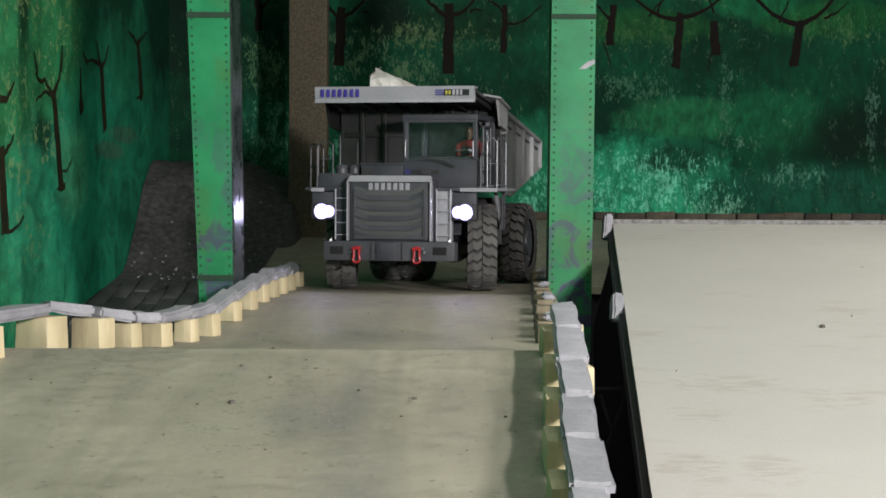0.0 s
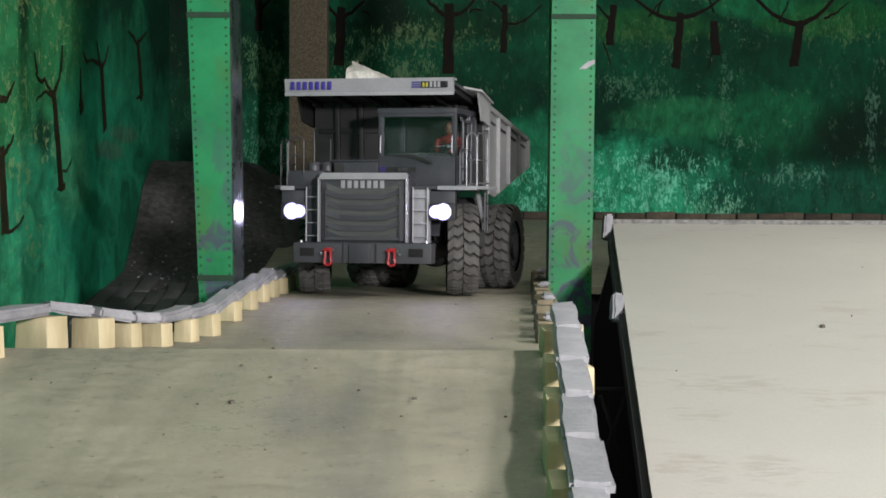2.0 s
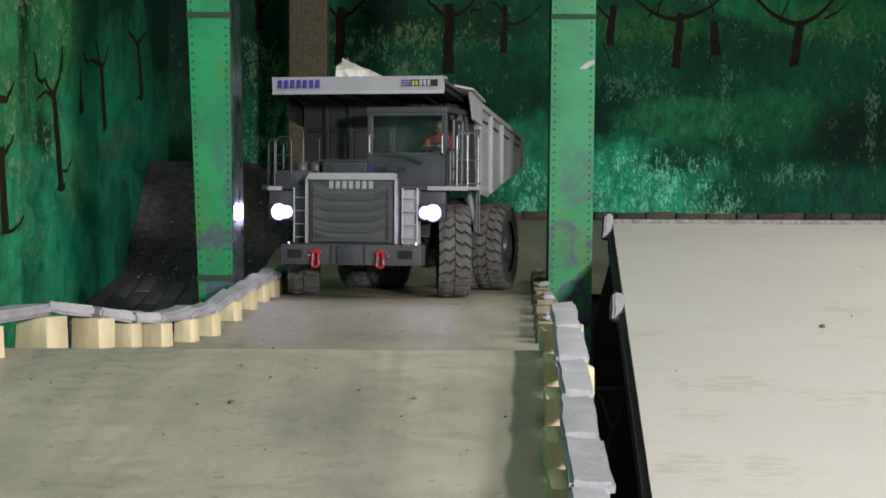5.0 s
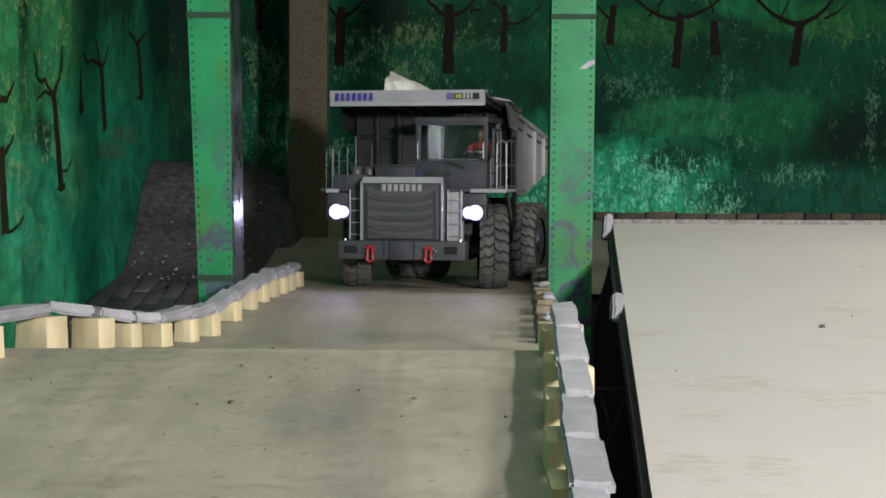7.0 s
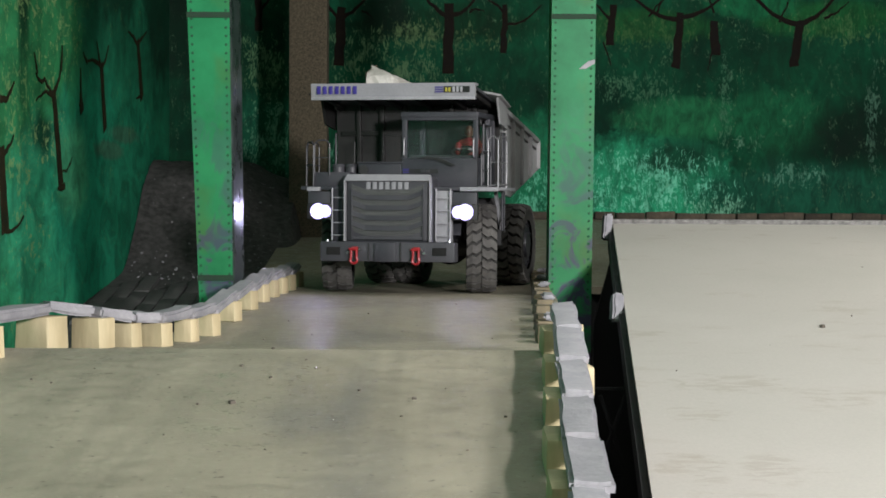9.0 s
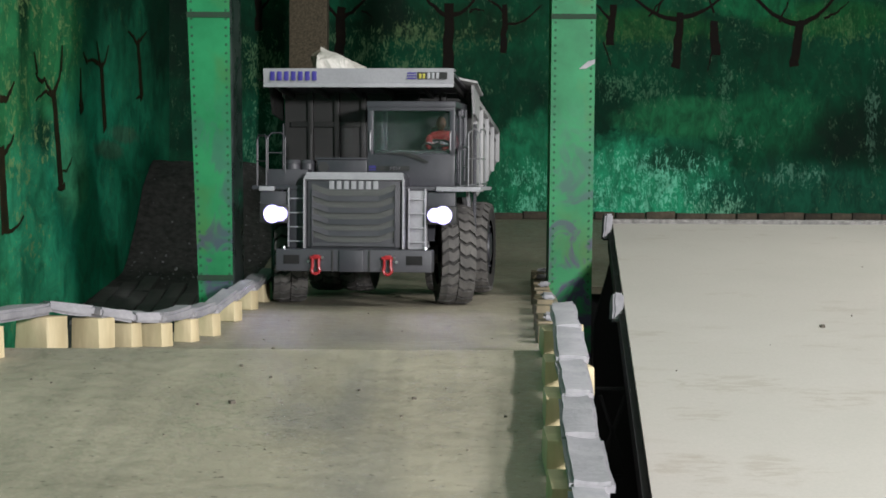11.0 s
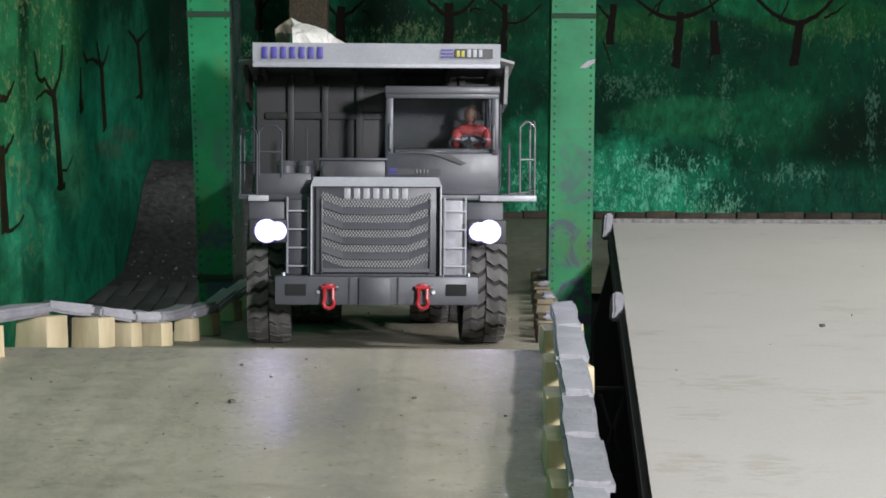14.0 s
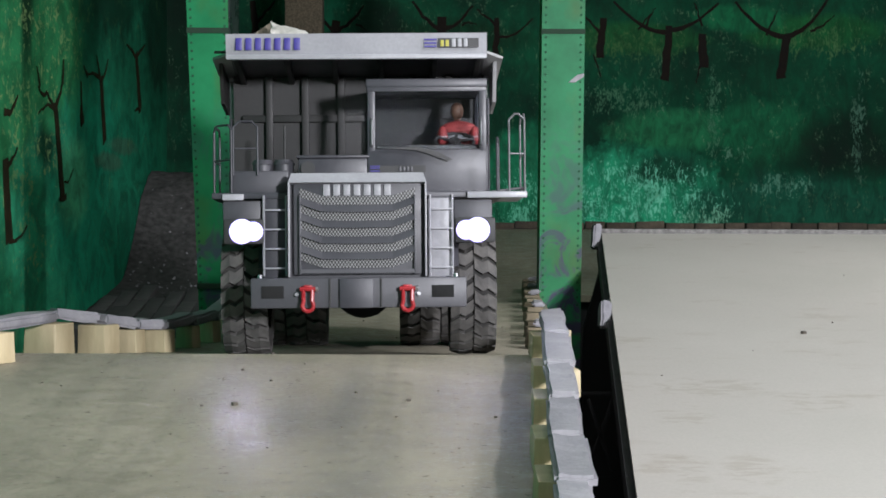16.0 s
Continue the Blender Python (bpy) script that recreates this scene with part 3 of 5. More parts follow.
def earth_height(x, y):
    """Earth bed sinking towards the crest, heaped up against the mural."""
    s = max(0.0, min(1.0, (y - 4.12 - 0.12 * (x + 0.67)) / 0.52))
    s = s * s * (3 - 2 * s) if s < 0.5 else 1 - 2 * (1 - s) ** 2
    low = max(0.0, min(1.0, (4.15 - y) / 0.9))
    bank = max(0.0, min(1.0, (x + 0.42) / 0.07))
    edge = max(0.0, min(1.0, (-0.318 - x) / 0.02))
    z = -0.012 - 0.07 * low * (1 - 0.7 * bank)
    return z + 0.238 * s * edge ** 0.3 * (1.0 - 0.2 * max(0.0, min(1.0, (x + 0.46) / 0.1)))


def mound():
    bm = bmesh.new()
    nx, ny = 60, 130
    g = []
    for j in range(ny + 1):
        row = []
        for i in range(nx + 1):
            x, y = -0.668 + 0.36 * i / nx, 2.4 + 2.485 * j / ny
            z = earth_height(x, y)
            z += 0.010 * noise.fractal(Vector((x * 9, y * 9, 0.3)), 1.0, 2.0, 4) * (0.3 + 4 * max(0.0, z)) + 0.0016 * noise.noise(Vector((x * 60, y * 60, 0)))
            row.append(bm.verts.new((x, y, z)))
        g.append(row)
    for j in range(ny):
        for i in range(nx):
            bm.faces.new((g[j][i], g[j][i + 1], g[j + 1][i + 1], g[j + 1][i]))
    return bm


thing("earth_mound", mound(), M_COAL, "heap of black earth and grit against the mural", "mound", kind="stuff")
rng = random.Random(5)
crumbs = bmesh.new()
for i in range(420):
    x, y = rng.uniform(-0.655, -0.34), rng.uniform(3.5, 4.75)
    r = rng.choice((0.001, 0.0012, 0.0014, 0.0014, 0.002, 0.0034))
    bmesh.ops.create_icosphere(crumbs, subdivisions=1, radius=r, matrix=Matrix.Translation((x, y, earth_height(x, y) + 0.001)) @ Euler((rng.random() * 3, rng.random() * 3, 0)).to_matrix().to_4x4() @ Matrix.Diagonal((1, 0.7, 0.6, 1)))
thing("stone_crumbs", crumbs, M_SLAB, "pale stone crumbs strewn on the black earth", "gravel", kind="stuff")

# dark brick strips laid at the mound's foot
strips = thing("brick_paving", None, None, "dark brick strips laid aslant on the earth", "paving")
rng = random.Random(8)
me_strip = mesh_of(box((0, 0, 0), (0.03, 0.225, 0.012), 0.002), "brick", M_PLANKD, True)
for a in range(7):
    for k in range(2):
        ob = new("brick", me_strip)
        ob.parent = strips
        y = 3.56 + k * 0.23 + 0.09 * (a % 3) - 0.012 * a + rng.uniform(-0.006, 0.006)
        x = -0.642 + a * 0.0325 - 0.04 * (y - 3.8) + rng.uniform(-0.001, 0.001)
        slope = math.degrees(math.atan2(earth_height(x, y + 0.11) - earth_height(x, y - 0.11), 0.22))
        ob.matrix_basis = pose(x, y, (earth_height(x, y + 0.11) + earth_height(x, y - 0.11)) / 2 + 0.003 + rng.uniform(-0.002, 0.002), slope, rng.uniform(-3, 3), 2.3 + rng.uniform(-1, 1))

# dark brick course at the foot of the mural
rng = random.Random(3)
me_brick = [mesh_of(box((0, 0, 0), (w, 0.03, 0.018), 0.002), "brick", M_BRICK, True) for w in (0.062, 0.048, 0.07)]
x = -0.2
while x < 1.6:
    k = rng.randrange(3)
    w = (0.062, 0.048, 0.07)[k]
    ob = new("brick", me_brick[k])
    ob.parent = wall_b
    ob.matrix_basis = pose(x + w / 2, 4.886, 0.105 + rng.uniform(-0.003, 0.002), 0, rng.uniform(-1.5, 1.5), rng.uniform(-3, 3))
    x += w + rng.uniform(0.001, 0.004)


# painted trees on the murals
def painted_tree(parent, to_world, trunk, limbs, seed):
    bm = bmesh.new()
    r = random.Random(seed)

    layer = [0.0]

    def ribbon(pts, w0, w1):
        lo, hi = [], []
        layer[0] -= 0.0003
        n = len(pts)
        for i, (a, b) in enumerate(pts):
            p, q = pts[max(0, i - 1)], pts[min(n - 1, i + 1)]
            t = Vector((q[0] - p[0], q[1] - p[1])).normalized()
            w = w0 + (w1 - w0) * i / (n - 1) + r.uniform(-0.0008, 0.0008)
            lo.append(bm.verts.new(to_world(a - t.y * w, b + t.x * w, layer[0])))
            hi.append(bm.verts.new(to_world(a + t.y * w, b - t.x * w, layer[0])))
        for i in range(n - 1):
            bm.faces.new((lo[i], lo[i + 1], hi[i + 1], hi[i]))

    def bend(p, q, sag, n=9):
        out = []
        for i in range(n):
            s = i / (n - 1)
            out.append((p[0] + (q[0] - p[0]) * s + r.uniform(-0.002, 0.002), p[1] + (q[1] - p[1]) * s + sag * math.sin(s * math.pi) + r.uniform(-0.002, 0.002)))
        return out
    ribbon(bend(*trunk[:2], 0.002), trunk[2], trunk[2] * 0.8)
    for p, q, sag, w in limbs:
        ribbon(bend(p, q, sag), w, w * 0.35)
    out = bmesh.ops.extrude_face_region(bm, geom=list(bm.faces))
    shift = Vector(to_world(0, 0, 1)) - Vector(to_world(0, 0))
    bmesh.ops.translate(bm, vec=shift * 0.001, verts=[g for g in out["geom"] if isinstance(g, bmesh.types.BMVert)])
    return part("painted_tree", bm, M_BARK_L if parent is wall_l else M_BARK, parent, "dark brown painted tree", smooth=False)


def on_back(a, b, off=0.0):
    return (a, 4.8985 + off, b)


def on_left(a, b, off=0.0):
    return (-0.6685 - off, a, b)


painted_tree(wall_b, on_back, ((0.567, 0.465), (0.578, 0.6), 0.011),
             [((0.578, 0.585), (0.44, 0.66), -0.02, 0.006), ((0.578, 0.59), (0.70, 0.66), -0.016, 0.006), ((0.5, 0.59), (0.53, 0.63), 0.0, 0.003),
              ((0.52, 0.6), (0.545, 0.65), 0.004, 0.003), ((0.66, 0.60), (0.64, 0.66), 0.0, 0.003)], 1)
painted_tree(wall_b, on_back, ((0.855, 0.47), (0.87, 0.58), 0.012),
             [((0.868, 0.575), (0.74, 0.66), -0.02, 0.007), ((0.868, 0.575), (0.97, 0.67), -0.02, 0.007), ((0.82, 0.578), (0.845, 0.64), 0.0, 0.003), ((0.93, 0.59), (0.99, 0.63), -0.004, 0.003)], 2)
painted_tree(wall_b, on_back, ((0.012, 0.45), (0.012, 0.62), 0.014),
             [((0.012, 0.585), (-0.06, 0.66), -0.01, 0.006), ((0.012, 0.59), (0.09, 0.65), -0.014, 0.006), ((0.06, 0.6), (0.1, 0.6), 0.008, 0.003)], 3)
painted_tree(wall_b, on_back, ((-0.255, 0.47), (-0.25, 0.61), 0.013),
             [((-0.25, 0.585), (-0.18, 0.65), -0.012, 0.006), ((-0.25, 0.58), (-0.31, 0.66), -0.01, 0.005), ((-0.2, 0.6), (-0.17, 0.58), 0.006, 0.003)], 4)
painted_tree(wall_b, on_back, ((0.145, 0.5), (0.15, 0.62), 0.008), [((0.15, 0.57), (0.24, 0.62), -0.014, 0.004), ((0.15, 0.6), (0.1, 0.64), 0.0, 0.004)], 5)
painted_tree(wall_b, on_back, ((0.405, 0.52), (0.415, 0.62), 0.01), [((0.41, 0.58), (0.36, 0.63), 0.0, 0.004), ((0.39, 0.53), (0.41, 0.47), 0.0, 0.002)], 6)
painted_tree(wall_b, on_back, ((0.665, 0.5), (0.66, 0.58), 0.012), [((0.66, 0.52), (0.645, 0.46), 0.0, 0.0025)], 7)
painted_tree(wall_b, on_back, ((-0.45, 0.55), (-0.455, 0.66), 0.009), [((-0.45, 0.6), (-0.4, 0.66), 0.0, 0.004)], 8)
painted_tree(wall_l, on_left, ((3.507, 0.172), (3.44, 0.335), 0.019),
             [((3.45, 0.325), (3.29, 0.312), 0.012, 0.005), ((3.44, 0.33), (3.36, 0.352), -0.004, 0.006), ((3.36, 0.352), (3.285, 0.36), -0.01, 0.004), ((3.3, 0.357), (3.27, 0.392), 0.0, 0.004),
              ((3.44, 0.335), (3.5, 0.375), -0.006, 0.006), ((3.5, 0.372), (3.51, 0.42), 0.0, 0.006), ((3.53, 0.172), (3.47, 0.17), -0.002, 0.006), ((3.515, 0.2), (3.6, 0.225), -0.01, 0.002)], 9)
painted_tree(wall_l, on_left, ((3.963, 0.283), (3.917, 0.41), 0.018),
             [((3.92, 0.405), (3.75, 0.405), 0.008, 0.005), ((3.76, 0.405), (3.72, 0.42), 0.0, 0.004), ((3.917, 0.405), (4.0, 0.452), -0.01, 0.005), ((3.9, 0.41), (3.86, 0.45), 0.0, 0.004)], 10)
painted_tree(wall_l, on_left, ((3.059, 0.1), (3.03, 0.23), 0.024), [((3.04, 0.22), (3.12, 0.25), -0.004, 0.005), ((3.06, 0.103), (3.19, 0.125), -0.008, 0.004), ((3.02, 0.305), (3.12, 0.335), -0.012, 0.006)], 11)
painted_tree(wall_l, on_left, ((4.446, 0.366), (4.388, 0.49), 0.02), [((4.39, 0.48), (4.25, 0.5), 0.004, 0.005), ((4.39, 0.485), (4.52, 0.52), 0.0, 0.005), ((4.446, 0.368), (4.36, 0.362), 0.004, 0.004)], 12)
painted_tree(wall_l, on_left, ((3.71, 0.31), (3.69, 0.335), 0.016), [((3.7, 0.33), (3.692, 0.39), 0.0, 0.007)], 13)

# ---- kerbs ----
SEED = random.Random(11)


def kerb_block(x, y, z, w, d, h, turn, shaded=False):
    bm = bmesh.new()
    add_box(bm, (0, 0, h / 2), (w, d, h), 0.0012)
    for v in bm.verts:
        if v.co.z > h * 0.5:
            v.co.x *= 0.93 + SEED.uniform(-0.03, 0.03)
        v.co += Vector((SEED.uniform(-1, 1), SEED.uniform(-1, 1), 0)) * 0.0004
    return thing("wooden_block", bm, M_WOOD_SHADE if shaded else M_WOOD, "wooden block coloured dark as in shade, carrying the kerb slabs" if shaded else "pale sawn wooden block carrying the kerb slabs", "block", "kerb blocks", m=pose(x, y, z, 0, 0, turn))


def kerb_slab(x, y, z, w, d, h, turn, tilt=0.0, roll=0.0):
    bm = bmesh.new()
    add_box(bm, (0, 0, h / 2), (w, d, h), 0)
    bmesh.ops.subdivide_edges(bm, edges=list(bm.edges), cuts=2, use_grid_fill=True)
    bmesh.ops.bevel(bm, geom=[e for e in bm.edges if e.is_manifold and e.calc_face_angle(0) > 1.0], offset=0.0028, segments=2, affect="EDGES")
    off = Vector((SEED.random() * 40, SEED.random() * 40, 0))
    for v in bm.verts:
        v.co += 0.0024 * noise.noise_vector(v.co * 45 + off) + 0.0007 * noise.noise_vector(v.co * 160 + off)
    return thing("kerb_slab", bm, M_SLAB, "rough grey cast slab lying along the kerb", "slab", "kerb slabs", m=pose(x, y, z, tilt, roll, turn))


# near the camera, along the track's right edge
BH = 0.0242
JOINTS = [2.079, 1.875, 1.687, 1.514, 1.347, 1.197, 1.06, 0.93]
for far, near in zip(JOINTS, JOINTS[1:]):
    y = (far + near) / 2
    x = 0.0362 + 0.042 * y + SEED.uniform(-0.001, 0.001)
    z = road_height(min(y, CREST))
    length = far - near
    turn = -2.4 + SEED.uniform(-0.7, 0.7)
    kerb_block(x - 0.0085, near + 0.065, road_height(near + 0.065), 0.030, 0.085, BH, -2 + SEED.uniform(-2, 2))
    kerb_slab(x + 0.002, y, z + BH + 0.0015, 0.0265 + SEED.uniform(-0.001, 0.002), length + 0.004, 0.0098, turn, 2.7 + SEED.uniform(-0.3, 0.3), SEED.uniform(-3, 3))
# odd pale blocks wedged against the outer side
for x, y, turn in ((0.1195, 1.71, 4), (0.130, 2.0, -14)):
    kerb_block(x, y, road_height(y) + 0.001, 0.016, 0.05, BH, turn)
# beyond the crest, where the blocks carry their shade in the wood colour
y, n = 2.33, 0
while y < 3.75:
    x = 0.033 + 0.039 * y + 0.004
    z = road_height(y)
    length = SEED.uniform(0.085, 0.1)
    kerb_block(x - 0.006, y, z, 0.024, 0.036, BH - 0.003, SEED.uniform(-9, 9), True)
    n += 1
    if n % 3 != 2:
        y += length + 0.004
        continue
    kerb_slab(x + SEED.uniform(-0.001, 0.004), y + 0.02, z + BH - 0.003, 0.017, length * 0.72, 0.007, -2 + SEED.uniform(-6, 6), SEED.uniform(-2, 2), SEED.uniform(-4, 4))
    y += length + 0.004

# the left kerb: along the far track, then swinging out at the crest
LEFT = [(-0.442, 1.888, -24), (-0.425, 2.12, -28), (-0.376, 2.15, -27), (-0.345, 2.19, -25), (-0.317, 2.22, -24), (-0.297, 2.32, -24), (-0.284, 2.43, -25),
        (-0.276, 2.6, -22), (-0.2715, 2.78, -24), (-0.2695, 2.94, -22), (-0.267, 3.08, -24), (-0.264, 3.21, -22), (-0.261, 3.34, -24), (-0.257, 3.47, -22)]
WID = [0.044, 0.044, 0.037, 0.0255, 0.028, 0.024, 0.023, 0.025, 0.025, 0.026, 0.026, 0.026, 0.027, 0.027]
HIGH = [0.0302, 0.0345, 0.0325, 0.0265, 0.0262, 0.0265, 0.027, 0.026, 0.0262, 0.0258, 0.026, 0.0258, 0.026, 0.026]
tops = []
for (x, y, a), w, h in zip(LEFT, WID, HIGH):
    kerb_block(x, y, road_height(y), w, 0.8 * w, h, a + SEED.uniform(-3, 3))
    tops.append(Vector((x, y, road_height(y) + h)))
tops.insert(0, tops[0] + Vector((-0.06, -0.03, -0.004)))
for n, (p, q) in enumerate(zip(tops, tops[1:])):
    d = q - p
    flat = math.hypot(d.x, d.y)
    mid = (p + q) / 2
    kerb_slab(mid.x - 0.001, mid.y, mid.z + (0.003 if n == 2 else 0.0008), flat + (-0.003 if n < 5 else 0.003), 0.027 if n < 5 else 0.024, 0.0118, math.degrees(math.atan2(d.y, d.x)), SEED.uniform(-2, 4), -math.degrees(math.atan2(d.z, flat)) + (0, 0, 5, 1, 0)[n] if n < 5 else -math.degrees(math.atan2(d.z, flat)) - SEED.uniform(1, 5))
# slabs standing against the pale ramp's edge
for y, h in ((3.29, 0.042), (2.72, 0.038)):
    p = ramp_pt(y, -0.012, -0.024)
    kerb_slab(p.x, p.y - 0.01, p.z, 0.014, 0.03, h, 3, -6, 4)


# ---- loose pebbles ----
def pebble(x, y, r, seed, on_ramp=False):
    bm = rock((r, r * 0.8, r * 0.7), seed, 2, 0.4)
    z = (0.1147 + (y - 3.3) * 0.1682 if on_ramp else road_height(y)) + r * 0.28
    return thing("pebble", bm, M_PEB, "small brown grit pebble", "pebble", "loose pebbles", smooth=False, m=pose(x, y, z, 0, 0, seed * 37))


def on_near(px, py):
    """Place on the near board along a line of sight given by its slopes."""
    d = 0.2981 / ((py - 330) / 3543 + 0.0706)
    return (px - 784) / 3543 * d, d


for i, (px, py, r) in enumerate([(411, 718, 0.0042), (428, 652, 0.0028), (480, 672, 0.0024), (637, 694, 0.0022), (735, 709, 0.0030), (484, 616, 0.0026), (90, 683, 0.0016), (167, 657, 0.0014),
                                 (712, 740, 0.0016), (897, 740, 0.002), (543, 640, 0.0016), (560, 655, 0.0014), (290, 775, 0.0014), (350, 720, 0.002), (55, 677, 0.0016), (790, 690, 0.0013), (300, 690, 0.0012), (470, 800, 0.0012), (610, 760, 0.0012), (830, 800, 0.0013)]):
    pebble(*on_near(px, py), r, i + 1)
for i, (px, py, r) in enumerate([(1458, 577, 0.0052), (1510, 557, 0.0022), (1366, 609, 0.001), (1200, 656, 0.0015), (1528, 470, 0.0014)]):
    # meet the sight line with the ramp's plane
    d = (0.1752 - 0.1147 + 3.3 * 0.1682) / (0.1682 + (py - 330) / 3543)
    pebble((px - 784) / 3543 * d, d, r, i + 40, True)
for i, (x, y, r) in enumerate([(-0.21, 2.35, 0.002), (-0.05, 2.5, 0.0018), (0.06, 2.4, 0.0016), (-0.1, 2.7, 0.002), (0.02, 2.9, 0.0018), (-0.2, 2.6, 0.0014), (0.09, 2.62, 0.0016), (-0.16, 2.45, 0.0012)]):
    pebble(x, y, r, i + 60)


# ---- the dump truck (front towards -y, origin on the ground under the front axle) ----
truck = thing("dump_truck", None, None, "grey model mining dump truck, headlights on, rocks aboard", "dump truck")


def letter_bars(parent, x0, x1, z0, z1, y, n, mat):
    w = (x1 - x0) / n
    for i in range(n):
        part("mark_bar", box((x0 + w * (i + 0.5), y, (z0 + z1) / 2), (w * 0.66, 0.0012, z1 - z0), 0.0004), mat, parent, "plain bar of a maker's mark")


# frame and axles
bm = bmesh.new()
for sx in (-1, 1):
    add_box(bm, (sx * 0.035, 0.14, 0.095), (0.016, 0.5, 0.03), 0.002)
add_box(bm, (0, -0.09, 0.075), (0.12, 0.06, 0.04), 0.002)
add_box(bm, (0, 0.05, 0.1), (0.09, 0.12, 0.06), 0.003)
part("chassis", bm, M_FRAME, truck, "black chassis frame")
bm = bmesh.new()
add_tube(bm, [(-0.1, 0, 0.0725), (0.1, 0, 0.0725)], 0.013, 12)
add_box(bm, (0, -0.02, 0.06), (0.03, 0.05, 0.012), 0.002)
part("front_axle", bm, M_FRAME, truck)
bm = bmesh.new()
add_tube(bm, [(-0.12, 0.297, 0.0725), (0.12, 0.297, 0.0725)], 0.024, 14)
bmesh.ops.create_icosphere(bm, subdivisions=3, radius=0.038, matrix=Matrix.Translation((0, 0.297, 0.0725)))
part("rear_axle", bm, M_FRAME, truck)
for sx in (-1, 1):
    part("strut", tube([(sx * 0.085, 0.0, 0.075), (sx * 0.07, 0.01, 0.165)], 0.009, 10), M_DGREY, truck)
    part("hoist_ram", tube([(sx * 0.058, 0.12, 0.08), (sx * 0.058, 0.2, 0.17)], 0.008, 10), M_CHROME, truck, "bright hydraulic ram")
    bm = box((sx * 0.082, 0.14, 0.1), (0.05, 0.1, 0.055), 0.004)
    part("tank", bm, M_DGREY, truck, "dark grey side tank")

# bumper
bumper = part("bumper", box((0.001, -0.137, 0.0685), (0.2195, 0.026, 0.031), 0.002), M_MGREY, truck, "dark grey chipped bumper")
part("bumper_plate", box((-0.0015, -0.1525, 0.068), (0.034, 0.004, 0.03), 0.001), M_DGREY, bumper)
for x0 in (-0.028, 0.024):
    part("bumper_seam", box((x0, -0.1515, 0.068), (0.0015, 0.002, 0.03), 0.0), M_FRAME, bumper)
for sx in (-1, 1):
    part("bumper_slot", box((sx * 0.0865, -0.1503, 0.0695), (0.0225, 0.002, 0.0125), 0.0006), M_SLOT_SHADE, bumper, "black plate for the shade inside a bumper slot")
    part("bolt", add_disc(bmesh.new(), (sx * 0.1, -0.138, 0.0855), (0, 0, 1), 0.003, 0.0022, 0.004, 8), M_CHROME, bumper)
    part("bolt", add_disc(bmesh.new(), (sx * 0.062, -0.152, 0.0672), (0, 1, 0), 0.002, 0.002, 0.006, 8), M_CHROME, bumper)
    sh = bmesh.new()
    cx = sx * 0.0505
    arc = [(cx - 0.0046, -0.158, 0.072), (cx - 0.0044, -0.159, 0.06), (cx - 0.0058, -0.159, 0.0555)]
    arc += [(cx + 0.0058 * math.cos(a), -0.159, 0.0555 + 0.0056 * math.sin(a)) for a in (math.pi * 1.25, math.pi * 1.5, math.pi * 1.75)]
    arc += [(cx + 0.0058, -0.159, 0.0555), (cx + 0.0044, -0.159, 0.06), (cx + 0.0046, -0.158, 0.072)]
    add_tube(sh, arc, 0.0021, 8)
    add_tube(sh, [(cx - 0.008, -0.158, 0.0725), (cx + 0.008, -0.158, 0.0725)], 0.0023, 8)
    add_box(sh, (cx, -0.153, 0.0735), (0.009, 0.01, 0.006), 0.001)
    shackle = part("shackle", sh, M_RED, truck, "red enamelled towing shackle")
    part("pin", tube([(cx + 0.008, -0.158, 0.0725), (cx + 0.0105, -0.158, 0.0725)], 0.0028, 8), M_CHROME, shackle)

# engine hood and grille
G0, G1, GW = 0.084, 0.191, 0.0705
hood = part("hood", prism([(-GW, -0.135, G0), (GW, -0.135, G0), (GW, -0.135, G1 - 0.008), (GW - 0.004, -0.135, G1 - 0.003), (-GW + 0.004, -0.135, G1 - 0.003), (-GW, -0.135, G1 - 0.008)], (0, 0.13, 0)), M_DGREY, truck, "dark grey engine hood", smooth=False)
bm = bmesh.new()
for sx in (-1, 1):
    add_box(bm, (sx * (GW - 0.0008), -0.141, (G0 + G1) / 2 - 0.004), (0.0018, 0.014, G1 - G0 - 0.01), 0.0004)
for pts in ([(-GW, -0.148, G1 - 0.01), (GW, -0.148, G1 - 0.01), (GW - 0.003, -0.138, G1), (-GW + 0.003, -0.138, G1)],):
    vs = [bm.verts.new(p) for p in pts]
    f = bm.faces.new(vs)
    out = bmesh.ops.extrude_face_region(bm, geom=[f])
    bmesh.ops.translate(bm, vec=(0, 0.012, -0.002), verts=[g for g in out["geom"] if isinstance(g, bmesh.types.BMVert)])
part("grille_frame", bm, M_LIGHTGREY, truck, "light grey grille surround")
grille = part("grille", box((0, -0.138, (G0 + G1) / 2 - 0.004), (0.13, 0.008, G1 - G0 - 0.014), 0.001), M_MGREY, truck, "dark grey chevron grille")
for sx in (-1, 1):
    part("grille_edge", box((sx * 0.0585, -0.144, (G0 + G1) / 2 - 0.01), (0.0022, 0.006, G1 - G0 - 0.026), 0.0006), M_DGREY, grille)
